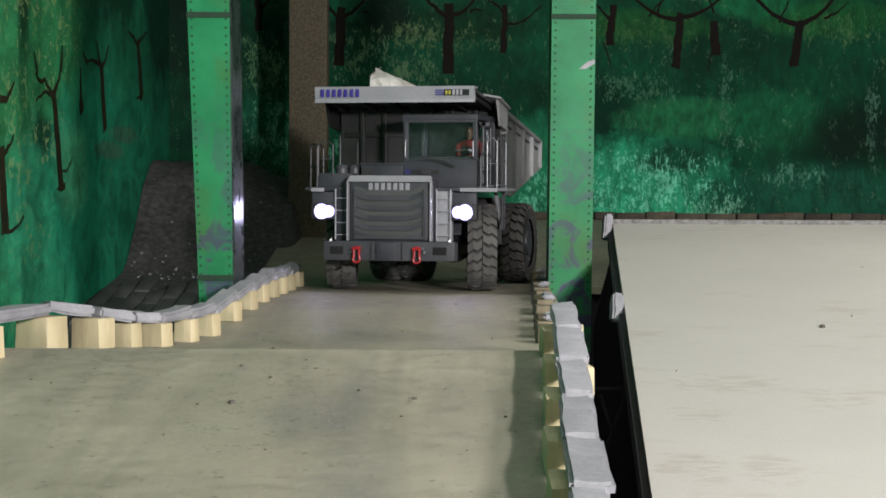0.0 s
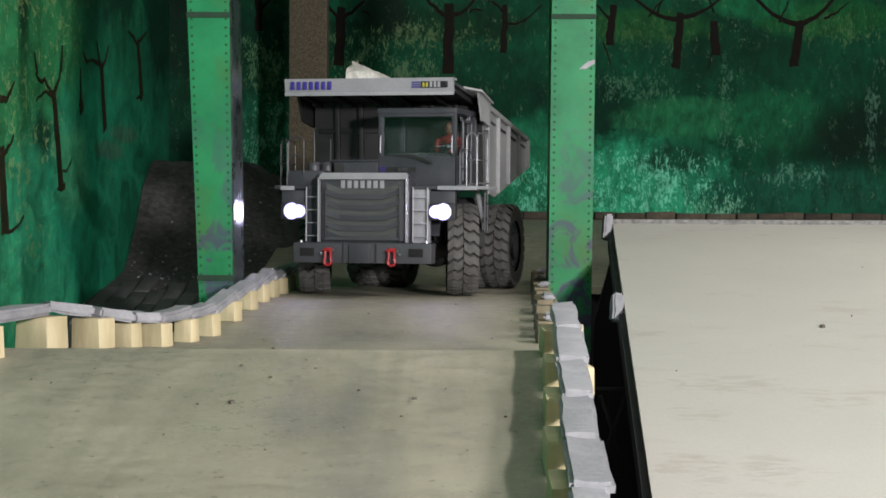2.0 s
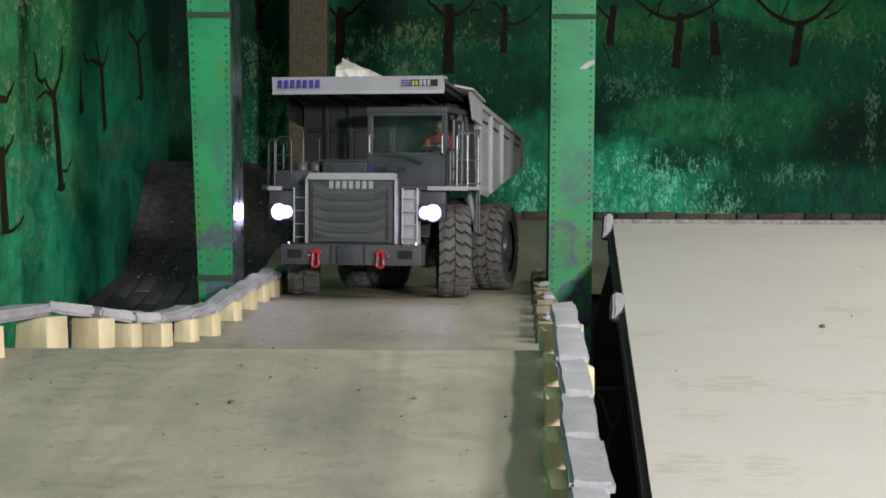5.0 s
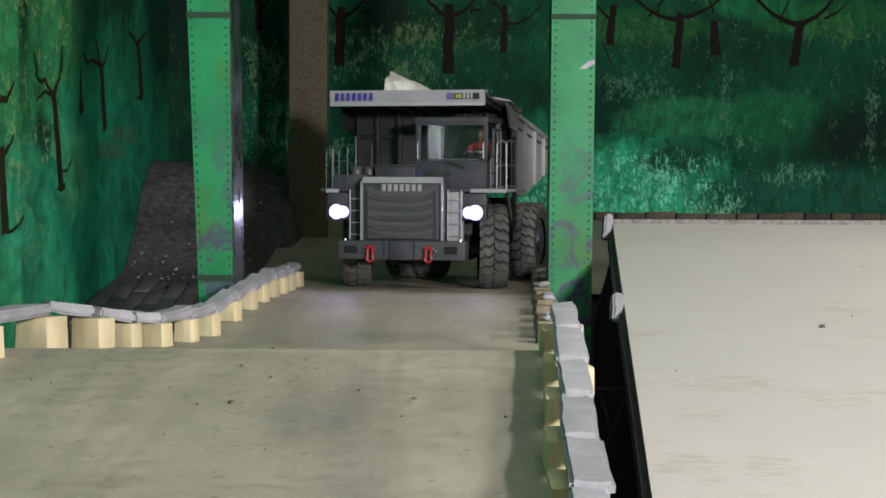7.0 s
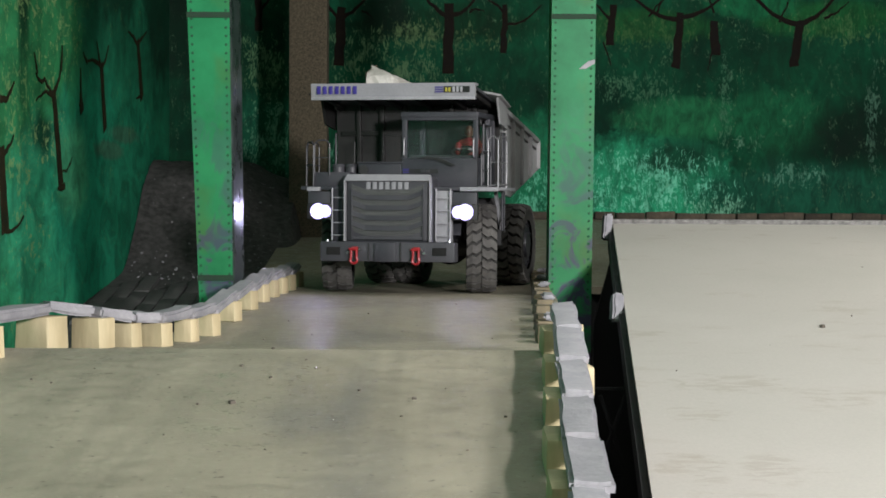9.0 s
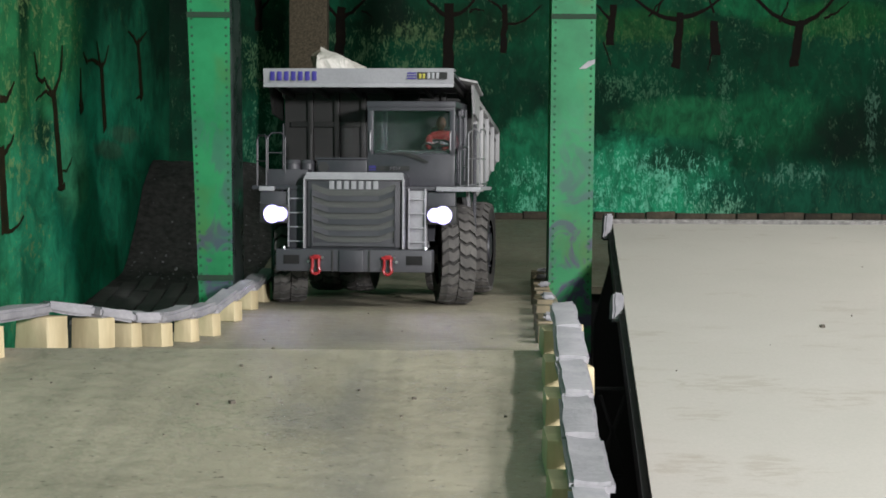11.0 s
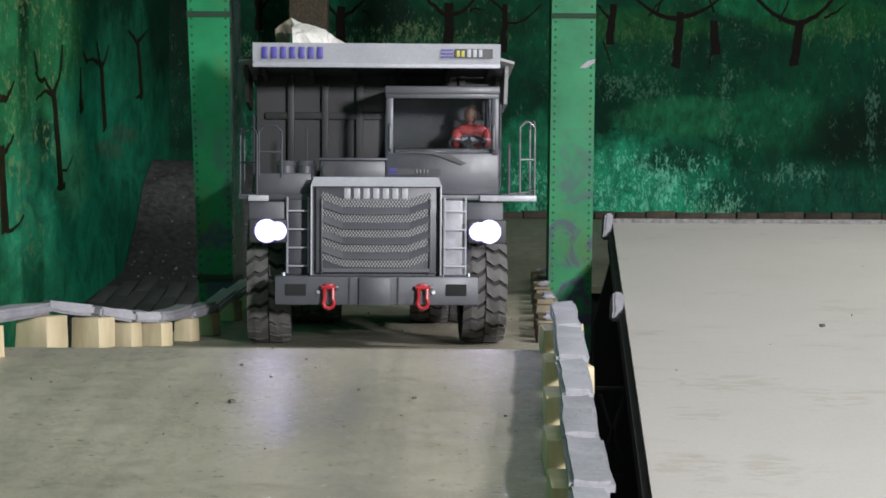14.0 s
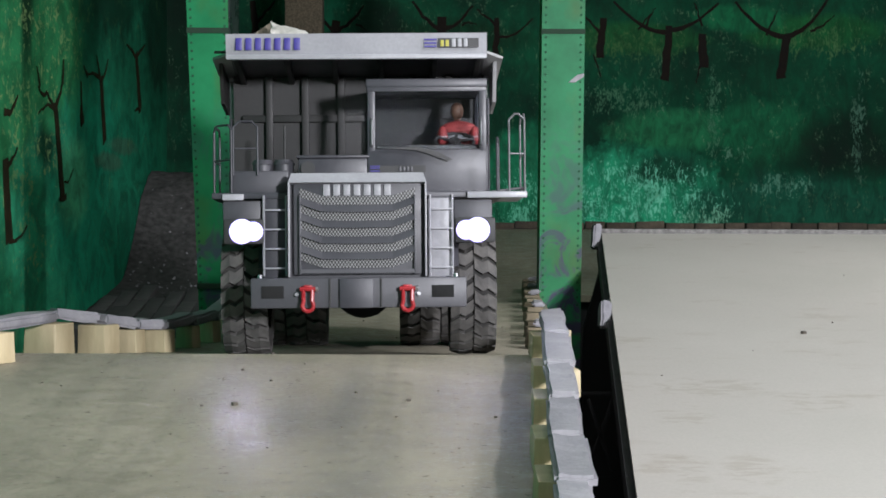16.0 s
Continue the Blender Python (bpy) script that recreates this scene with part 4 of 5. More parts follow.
for k in range(5):
    zc = 0.0966 + k * 0.0161
    # gauze strip, and the chevron louvre over it
    for name, dz, th, dep, mat in (("gauze", 0.0, 0.0086, 0.0012, M_MESH), ("louvre", 0.0084, 0.0075, 0.0058, M_MGREY)):
        if name == "louvre" and k == 4:
            continue
        bm = bmesh.new()
        xs = [-0.059, -0.036, 0.0, 0.036, 0.059]
        lift = [0.0088, 0.0006, 0.0, 0.0006, 0.0088]
        front, back = [], []
        for x, l in zip(xs, lift):
            z = zc + dz + l - 0.003
            front.append((bm.verts.new((x, -0.142 - dep, z)), bm.verts.new((x, -0.142 - dep * (0.45 if name == "louvre" else 1), z + th))))
            back.append((bm.verts.new((x, -0.141, z)), bm.verts.new((x, -0.141, z + th))))
        for i in range(4):
            (a, b), (c, d) = front[i], front[i + 1]
            (e, f), (g, h) = back[i], back[i + 1]
            bm.faces.new((a, c, d, b)), bm.faces.new((a, e, g, c)), bm.faces.new((b, d, h, f)), bm.faces.new((e, f, h, g))
        bm.faces.new((front[0][0], front[0][1], back[0][1], back[0][0]))
        bm.faces.new((front[4][0], back[4][0], back[4][1], front[4][1]))
        part(name, bm, mat, grille, "steel gauze strip" if name == "gauze" else "", smooth=False)
part("louvre", prism([(-0.059, -0.142, 0.0885), (-0.059, -0.142, 0.0925), (-0.036, -0.142, 0.0925), (0.036, -0.142, 0.0925), (0.059, -0.142, 0.0925), (0.059, -0.142, 0.0885)], (0, -0.005, 0)), M_MGREY, grille, smooth=False)
letter_bars(truck, -0.0365, 0.036, 0.1675, 0.1792, -0.1432, 7, M_WHITE)

# side ladders beside the grille
for sx in (-1, 1):
    c = sx * 0.0855
    lad = part("ladder", box((c, -0.112, 0.127), (0.026, 0.012, 0.086), 0.001), M_LIGHTGREY if sx > 0 else M_DGREY, truck, "pale grey steps beside the grille")
    for x in (c - 0.011, c + 0.012):
        part("rail", tube([(x, -0.124, 0.086), (x, -0.124, 0.169)], 0.0013, 6), M_LIGHTGREY, lad)
    for z in (0.094, 0.114, 0.134, 0.154):
        part("rung", box((c, -0.124, z), (0.024, 0.006, 0.0018), 0.0004), M_LIGHTGREY, lad)

# deck with fenders
deck = part("deck", box((0, -0.035, 0.169), (0.3, 0.17, 0.006), 0.001), M_DGREY, truck, "dark grey walkway deck")
part("deck_edge", box((0.144, -0.122, 0.1685), (0.062, 0.006, 0.0065), 0.001), M_WHITE, truck, "white deck edge plate")
part("deck_edge", box((-0.128, -0.122, 0.1675), (0.022, 0.006, 0.0065), 0.001), M_WHITE, truck, "white deck edge plate")
part("deck_wing", box((0.161, -0.05, 0.169), (0.026, 0.14, 0.005), 0.001), M_LIGHTGREY, truck)
for sx in (-1, 1):
    angles = [math.pi * k / 14 for k in range(13, 1, -1)]
    outline = [(sx * 0.091, 0.086 * math.cos(a), 0.075 + 0.09 * math.sin(a)) for a in angles]
    outline += [(sx * 0.091, 0.082 * math.cos(a), 0.075 + 0.086 * math.sin(a)) for a in reversed(angles)]
    bm = prism(outline, (sx * 0.014, 0, 0))
    part("fender", bm, M_DGREY, truck)
    part("light_bracket", box((sx * 0.119, -0.112, 0.149), (0.04, 0.012, 0.03), 0.002), M_MGREY, truck)

# headlights
for sx, hx in ((-1, 0.117), (1, 0.121)):
    hl = part("headlight", box((sx * hx, -0.12, 0.132), (0.042, 0.014, 0.026), 0.003), M_FRAME, truck, "lit bluish-white headlight")
    for dx, r in ((0.002, 0.0094), (-0.0098, 0.0066)):
        dome = bmesh.new()
        bmesh.ops.create_uvsphere(dome, u_segments=20, v_segments=12, radius=r, matrix=Matrix.Translation((sx * (hx + dx), -0.1275, 0.132)) @ Matrix.Diagonal((1, 0.65, 1, 1)))
        part("lens", dome, M_LAMP, hl, "glowing headlight lens")
        # self-glowing ring in place of the violet halo round the lens
        ring = bmesh.new()
        n = 20
        add_tube(ring, [(sx * (hx + dx) + (r + 0.0016) * math.cos(2 * math.pi * i / n), -0.1285, 0.132 + (r + 0.0016) * math.sin(2 * math.pi * i / n)) for i in range(n + 1)], 0.002, 6)
        part("halo_ring", ring, M_LAMP_HALO, hl, "violet glowing ring for the halo round the lens")

# deck boxes on the off side
part("fascia", box((-0.102, -0.1, 0.183), (0.062, 0.03, 0.024), 0.002), M_DGREY, truck, "dark grey deck front panel")
part("deck_box", box((-0.026, -0.07, 0.197), (0.072, 0.05, 0.024), 0.002), M_DGREY, truck, "dark grey equipment box")
part("deck_box_lid", box((-0.026, -0.07, 0.2105), (0.076, 0.054, 0.003), 0.001), M_DGREY, truck)
part("lamp_bezel", add_disc(bmesh.new(), (-0.052, -0.0965, 0.198), (0, 1, 0), 0.0075, 0.0075, 0.004, 16), M_FRAME, truck)
for x in (-0.1, -0.078):
    bm = bmesh.new()
    add_disc(bm, (x, -0.075, 0.197), (0, 0, 1), 0.0105, 0.0105, 0.014, 18)
    add_disc(bm, (x, -0.075, 0.206), (0, 0, 1), 0.012, 0.009, 0.005, 18)
    part("air_filter", bm, M_MGREY, truck)
part("mast", tube([(-0.078, -0.06, 0.2), (-0.078, -0.06, 0.245)], 0.0013, 6), M_FRAME, truck)


def hoop(x0, y0, x1, y1, z0, z1, r=0.0011, mid=True, mat=None):
    bm = bmesh.new()
    k = 0.006
    ux, uy = (x1 - x0), (y1 - y0)
    n = math.hypot(ux, uy)
    ux, uy = ux / n * k, uy / n * k
    add_tube(bm, [(x0, y0, z0), (x0, y0, z1 - k), (x0 + ux, y0 + uy, z1), (x1 - ux, y1 - uy, z1), (x1, y1, z1 - k), (x1, y1, z0)], r, 8)
    if mid:
        zm = (z0 + z1) / 2
        add_tube(bm, [(x0, y0, zm), (x1, y1, zm)], r * 0.8, 6)
    return part("handrail", bm, mat or M_RAIL, truck, "chromed tube handrail" if mat is None else "grey tube handrail")


hoop(-0.15, -0.09, -0.13, -0.118, 0.17, 0.243, mat=M_DGREY)
hoop(-0.128, -0.118, -0.103, -0.118, 0.19, 0.246, mat=M_DGREY)
hoop(-0.15, -0.02, -0.15, -0.085, 0.17, 0.243, mat=M_DGREY)
hoop(0.157, -0.118, 0.173, -0.118, 0.17, 0.252)
hoop(0.173, -0.115, 0.173, -0.05, 0.17, 0.252)
hoop(0.145, -0.112, 0.149, -0.06, 0.17, 0.228, 0.0014, True, M_MGREY)
part("handrail", tube([(0.14, -0.11, 0.172), (0.174, -0.11, 0.176), (0.174, -0.04, 0.176)], 0.0013), M_RAIL, truck)

# cab
CX0, CX1, CY0, CY1, CZ0, CZ1 = 0.010, 0.135, -0.095, 0.04, 0.172, 0.291
cab = part("cab", box(((CX0 + CX1) / 2, (CY0 + CY1) / 2, 0.195), (CX1 - CX0, CY1 - CY0, 0.046), 0.002), M_CAB, truck, "dark grey cab with open windows")
part("cab_roof", box(((CX0 + CX1) / 2, (CY0 + CY1) / 2, CZ1 - 0.004), (CX1 - CX0 + 0.002, CY1 - CY0 + 0.004, 0.009), 0.002), M_CAB, cab)
# back panel darkened by colour for the shade inside the cab
part("cab_back", box(((CX0 + CX1) / 2, CY1 - 0.002, 0.25), (CX1 - CX0, 0.004, 0.07), 0.001), M_BODY_SHADE, cab)
for x, y in ((CX0 + 0.0045, CY0 + 0.004), (CX1 - 0.004, CY0 + 0.004), (CX1 - 0.003, CY1 - 0.006), (CX0 + 0.004, CY1 - 0.006), (CX1 - 0.003, -0.005)):
    part("pillar", box((x, y, 0.25), (0.008, 0.008, 0.072), 0.0015), M_CAB, cab)
part("window_header", box(((CX0 + CX1) / 2, CY0 + 0.003, CZ1 - 0.009), (CX1 - CX0, 0.007, 0.008), 0.001), M_CAB, cab)
for xx, yy, sx, sy, nm in (((CX0 + CX1) / 2, CY0 + 0.004, CX1 - CX0 - 0.014, 0.0012, "windscreen"), (CX1 - 0.003, -0.038, 0.0012, 0.058, "side_window"), (CX0 + 0.003, -0.02, 0.0012, 0.1, "side_window")):
    g = part(nm, box((xx, yy, 0.248), (sx, sy, 0.064), 0), M_GLASS, cab, "glazing tinted dark for the shaded cab", smooth=False)
    g.visible_shadow = False
part("dashboard", box((0.074, CY0 + 0.018, 0.219), (0.108, 0.02, 0.008), 0.003), M_FRAME, cab)
bm = prism([(0.028, CY0 - 0.002, 0.2185), (0.060, CY0 - 0.002, 0.2165), (0.074, CY0 - 0.002, 0.2125), (0.094, CY0 - 0.002, 0.2045), (0.099, CY0 - 0.002, 0.2065), (0.082, CY0 - 0.002, 0.2155), (0.062, CY0 - 0.002, 0.2195)], (0, -0.0025, 0))
part("wiper", bm, M_INK, cab, "black wiper arm")
for x in (CX0 + 0.005, CX1 - 0.006):
    part("grab_handle", tube([(x, CY0 + 0.001, 0.220), (x, CY0 - 0.004, 0.223), (x, CY0 - 0.004, 0.247), (x, CY0 + 0.001, 0.25)], 0.0013, 8), M_RAIL, cab, "chrome grab handle")
part("cab_plate", box((0.047, CY0 - 0.001, 0.197), (0.048, 0.0014, 0.007), 0), M_INK, cab, "dark model plate", smooth=False)
letter_bars(cab, 0.042, 0.058, 0.1945, 0.1995, CY0 - 0.0022, 4, M_MGREY)
for z in (0.198, 0.195, 0.2):
    part("stripe", box((0.018, CY0 - 0.001, z), (0.01, 0.0014, 0.0012), 0), M_BLUE, cab, smooth=False)
door = part("cab_door", box((CX1 + 0.0012, -0.04, 0.2), (0.0024, 0.056, 0.05), 0.001), M_CAB, cab)
part("door_frame", tube([(CX1 + 0.003, -0.066, 0.18), (CX1 + 0.003, -0.066, 0.272), (CX1 + 0.003, -0.012, 0.272), (CX1 + 0.003, -0.012, 0.18)], 0.0018, 6), M_MGREY, cab, "grey door frame tube")
part("seat", box((0.106, -0.005, 0.232), (0.036, 0.014, 0.05), 0.004), M_FRAME, cab)
bm = bmesh.new()
n = 22
ring = [(0.103 + 0.021 * math.cos(2 * math.pi * i / n), -0.046 + 0.008 * math.sin(2 * math.pi * i / n), 0.229 + 0.009 * math.sin(2 * math.pi * i / n)) for i in range(n + 1)]
add_tube(bm, ring, 0.0018, 6)
add_disc(bm, (0.103, -0.046, 0.2285), (0, -0.7, 0.7), 0.0075, 0.006, 0.004, 14)
for i in (1, 5, 9, 16):
    add_tube(bm, [ring[i], (0.103, -0.046, 0.2285)], 0.0016, 6)
add_tube(bm, [(0.103, -0.046, 0.2285), (0.103, -0.058, 0.217)], 0.0028, 6)
part("steering_wheel", bm, M_FRAME, cab)
fig = bmesh.new()
for c, r in (((0.108, -0.03, 0.232), (0.0145, 0.010, 0.0185)), ((0.108, -0.03, 0.2435), (0.0195, 0.009, 0.0085)),
             ((0.0905, -0.036, 0.235), (0.006, 0.008, 0.011)), ((0.1255, -0.036, 0.235), (0.006, 0.008, 0.011)),
             ((0.1065, -0.03, 0.2535), (0.0035, 0.0035, 0.006)), ((0.1065, -0.031, 0.2625), (0.007, 0.0075, 0.0096))):
    bmesh.ops.create_icosphere(fig, subdivisions=3, radius=1, matrix=Matrix.Translation(c) @ Matrix.Diagonal((*r, 1)))
for f in fig.faces:
    z = f.calc_center_median().z
    f.material_index = 1 if z > 0.2525 else 2 if 0.2335 < z < 0.2355 else 0
doll = part("driver_doll", fig, [M_SHIRT, M_DOLL_HEAD, M_WHITE], truck, "plain small toy driver shape in red")

# dump body
BX = 0.139


def quad_solid(bm, pts, inward):
    a = [bm.verts.new(p) for p in pts]
    b = [bm.verts.new(Vector(p) + Vector(inward)) for p in pts]
    n = len(pts)
    bm.faces.new(a), bm.faces.new(b[::-1])
    for i in range(n):
        j = (i + 1) % n
        bm.faces.new((a[j], a[i], b[i], b[j]))


dump = part("dump_body", prism([(-0.134, 0.075, 0.165), (0.134, 0.075, 0.165), (0.134, 0.43, 0.208), (-0.134, 0.43, 0.208)], (0, 0, 0.006)), M_BODY, truck, "dusty light grey dump body", smooth=False)
for sx in (-1, 1):
    bm = bmesh.new()
    up = [(sx * BX, 0.065, 0.166), (sx * BX, 0.15, 0.156), (sx * BX, 0.43, 0.212), (sx * BX, 0.385, 0.258), (sx * BX, 0.055, 0.303)]
    quad_solid(bm, up, (-sx * 0.004, 0, 0))
    side = part("side_wall", bm, M_BODY, dump, smooth=False)
    part("top_rail", add_beam(bmesh.new(), (sx * (BX + 0.001), 0.05, 0.307), (sx * (BX + 0.001), 0.388, 0.259), 0.01, 0.008, 0.0015), M_BODY, dump)
    for k in range(5):
        y = 0.085 + k * 0.078
        zt = 0.302 - (y - 0.06) * 0.127
        zb = 0.16 + max(0.0, y - 0.15) * 0.2
        part("rib", add_beam(bmesh.new(), (sx * (BX + 0.002), y, zb), (sx * (BX + 0.002), y, zt), 0.008, 0.003, 0.001), M_BODY, dump)
        if k < 4:
            part("slot", box((sx * (BX + 0.0006), y + 0.039, zt - 0.022), (0.002, 0.046, 0.0035), 0, Euler((-0.126, 0, 0)).to_matrix().to_4x4()), M_FRAME, dump, "dark slot in the body side", smooth=False)
    # cheek plates beside the canopy, the left one coloured as if in shade
    part("cheek", prism([(sx * 0.151, -0.012, 0.32), (sx * 0.15, 0.07, 0.305), (sx * 0.15, 0.07, 0.268), (sx * 0.151, 0.012, 0.276)], (-sx * 0.004, 0, 0)), M_BODY if sx > 0 else M_BODY_SHADE, dump, smooth=False)
    part("cheek_top", prism([(sx * 0.134, -0.05, 0.327), (sx * 0.157, -0.02, 0.323), (sx * 0.155, 0.07, 0.308), (sx * 0.134, 0.07, 0.31)], (0, 0, -0.003)), M_BODY, dump, smooth=False)
# sloping front wall with ribs, canopy shade put into their grey
front = part("front_wall", prism([(-BX - 0.0008, 0.048, 0.315), (BX + 0.0008, 0.048, 0.315), (BX + 0.0008, 0.058, 0.165), (-BX - 0.0008, 0.058, 0.165)], (0, 0.005, 0)), M_BODY_SHADE, dump, "ribbed front wall of the body, coloured dark as in shade", smooth=False)
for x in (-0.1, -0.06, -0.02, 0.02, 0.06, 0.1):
    part("rib", add_beam(bmesh.new(), (x, 0.045, 0.31), (x, 0.053, 0.19), 0.008, 0.01, 0.001), M_BODY_SHADE, dump)
part("cross_rail", add_beam(bmesh.new(), (-0.13, 0.05, 0.262), (0.13, 0.05, 0.262), 0.01, 0.008, 0.001), M_BODY_SHADE, dump)
part("tail_lip", prism([(-0.134, 0.428, 0.207), (0.134, 0.428, 0.207), (0.12, 0.45, 0.22), (-0.12, 0.45, 0.22)], (0, 0, 0.006)), M_BODY, dump, smooth=False)
# canopy
canopy = part("canopy", prism([(-0.135, -0.105, 0.331), (0.135, -0.105, 0.331), (0.137, 0.06, 0.312), (-0.137, 0.06, 0.312)], (0, 0, -0.005)), M_MGREY, dump, "grey rock canopy over the cab", smooth=False)
part("canopy_fascia", prism([(-0.135, -0.118, 0.3365), (0.135, -0.118, 0.3365), (0.135, -0.114, 0.315), (-0.135, -0.114, 0.315)], (0, 0.006, 0)), M_WHITE, canopy, "pale grey canopy front board", smooth=False)
part("canopy_lip", box((0, -0.1135, 0.3125), (0.27, 0.009, 0.005), 0.0015), M_LIGHTGREY, canopy)
part("canopy_top", box((0, -0.104, 0.3345), (0.27, 0.024, 0.004), 0.001), M_WHITE, canopy)
# ribs in the shade grey of the canopy's underside
for x in (-0.128, -0.075, -0.025, 0.025, 0.082, 0.128):
    part("canopy_rib", add_beam(bmesh.new(), (x, -0.104, 0.321), (x, 0.055, 0.303), 0.006, 0.007, 0.001), M_BODY_SHADE, canopy)
part("side_pin", tube([(-0.15, -0.08, 0.322), (-0.134, -0.08, 0.322)], 0.0015, 6), M_FRAME, canopy)
letter_bars(canopy, -0.1265, -0.0565, 0.3195, 0.3322, -0.1182, 7, M_BLUE)
for k in range(3):
    part("stripe", box((0.0765, -0.1175, 0.3225 + k * 0.0036), (0.013, 0.0016, 0.0019), 0), M_BLUE, canopy, "blue stripe", smooth=False)
part("model_plate", box((0.1055, -0.1175, 0.3262), (0.042, 0.0014, 0.0098), 0), M_INK, canopy, "black model plate", smooth=False)
letter_bars(canopy, 0.086, 0.0965, 0.3225, 0.329, -0.1186, 2, M_YELLOW)
letter_bars(canopy, 0.0975, 0.116, 0.322, 0.3305, -0.1186, 3, M_WHITE)

for sx in (-1, 1):
    lad = part("side_ladder", tube([(sx * 0.144, 0.058, 0.1), (sx * 0.144, 0.058, 0.262), (sx * 0.144, 0.075, 0.262), (sx * 0.144, 0.075, 0.1)], 0.0018, 6), M_DGREY, truck, "dark grey side ladder")
    for z in (0.12, 0.145, 0.17, 0.195, 0.22, 0.245):
        part("rung", tube([(sx * 0.144, 0.058, z), (sx * 0.144, 0.075, z)], 0.0014, 6), M_DGREY, lad)
    part("stay", add_beam(bmesh.new(), (sx * 0.137, 0.035, 0.168), (sx * 0.137, 0.085, 0.105), 0.004, 0.012, 0.001), M_LIGHTGREY, truck, "light grey slanting stay")
    part("mud_flap", box((sx * 0.112, 0.088, 0.115), (0.05, 0.003, 0.08), 0.001), M_FRAME, truck, "black mud flap")

# wheels
TR, TW = 0.0725, 0.046


def tyre_mesh():
    bm = bmesh.new()
    prof = [(-0.5, 0.60), (-0.5, 0.72), (-0.53, 0.84), (-0.5, 0.9), (-0.42, 0.92), (0, 0.925), (0.42, 0.92), (0.5, 0.9), (0.53, 0.84), (0.5, 0.72), (0.5, 0.60)]
    n = 48
    rings = [[bm.verts.new((px * TW, TR * pr * math.cos(2 * math.pi * i / n), TR * pr * math.sin(2 * math.pi * i / n))) for px, pr in prof] for i in range(n)]
    for i in range(n):
        a, b = rings[i], rings[(i + 1) % n]
        for k in range(len(prof) - 1):
            bm.faces.new((a[k], a[k + 1], b[k + 1], b[k]))
    lugs = 25
    carcass = mesh_of(bm, "tyre", M_TYRE_D, True)
    bm = bmesh.new()
    for i in range(lugs):
        for s in (-1, 1):
            a0 = 2 * math.pi * (i + (0.5 if s > 0 else 0.0)) / lugs
            # each lug: stepped chevron bar from the centre to the shoulder
            pts = [(0.015, 0.0), (0.2, 0.085), (0.33, 0.05), (0.53, 0.145)]
            hw = 0.088
            top, bot = [], []
            for px, da in pts:
                rr = TR * (1.0 if px < 0.5 else 0.955)
                r0 = TR * (0.91 if px < 0.5 else 0.86)
                for lst, rad in ((top, rr), (bot, r0)):
                    lst.append([bm.verts.new((s * px * TW, rad * math.cos(a0 + da + e), rad * math.sin(a0 + da + e))) for e in (-hw, hw)])
            for k in range(3):
                bm.faces.new((top[k][0], top[k][1], top[k + 1][1], top[k + 1][0]))
                bm.faces.new((top[k][0], top[k + 1][0], bot[k + 1][0], bot[k][0]))
                bm.faces.new((top[k][1], bot[k][1], bot[k + 1][1], top[k + 1][1]))
            bm.faces.new((top[0][0], bot[0][0], bot[0][1], top[0][1]))
            bm.faces.new((top[3][0], top[3][1], bot[3][1], bot[3][0]))
    return carcass, mesh_of(bm, "tread", M_TYRE, False)


def rim_mesh(s):
    bm = bmesh.new()
    add_disc(bm, (0, 0, 0), (1, 0, 0), TR * 0.61, TR * 0.61, TW * 0.8, 32)
    add_disc(bm, (s * TW * 0.36, 0, 0), (s, 0, 0), TR * 0.36, TR * 0.3, TW * 0.3, 24)
    for i in range(12):
        a = 2 * math.pi * i / 12
        add_disc(bm, (s * TW * 0.42, TR * 0.5 * math.cos(a), TR * 0.5 * math.sin(a)), (s, 0, 0), 0.0018, 0.0018, 0.004, 6)
    return mesh_of(bm, "rim", M_DGREY, True)


(TYRE, TREAD), RIM = tyre_mesh(), {s: rim_mesh(s) for s in (-1, 1)}
WHEELS = []
for x, y, front_wheel in ((-0.1215, 0, True), (0.1215, 0, True), (-0.1195, 0.297, False), (0.1195, 0.297, False), (-0.069, 0.297, False), (0.069, 0.297, False)):
    w = new("wheel")
    w.parent = truck
    w.matrix_basis = pose(x, y, TR)
    for nm, me in (("tyre", TYRE), ("tread", TREAD), ("rim", RIM[1 if x > 0 else -1])):
        o = new(nm, me)
        o.parent = w
        if nm == "tread":
            o["kind"] = "stuff"
    WHEELS.append((w, x, y, front_wheel))

# rocks in the body
ROCKS = []


def broken_rock(points, seed, step=0.009):
    """A broken stone: the hull of a few corners, roughened."""
    bm = bmesh.new()
    for p in points:
        bm.verts.new(p)
    out = bmesh.ops.convex_hull(bm, input=list(bm.verts))
    bmesh.ops.delete(bm, geom=[g for g in out["geom_interior"] if isinstance(g, bmesh.types.BMVert)], context="VERTS")
    bmesh.ops.triangulate(bm, faces=bm.faces)
    for _ in range(4):
        bmesh.ops.subdivide_edges(bm, edges=[e for e in bm.edges if e.calc_length() > step], cuts=1, use_grid_fill=True)
        bmesh.ops.triangulate(bm, faces=bm.faces)
    off = Vector((seed, seed * 2.0, seed * 3.0))
    for v in bm.verts:
        v.co += 0.005 * noise.noise_vector(v.co * 30 + off) + 0.003 * noise.noise_vector(v.co * 90 + off) + 0.0012 * noise.noise_vector(v.co * 260 + off)
    return bm


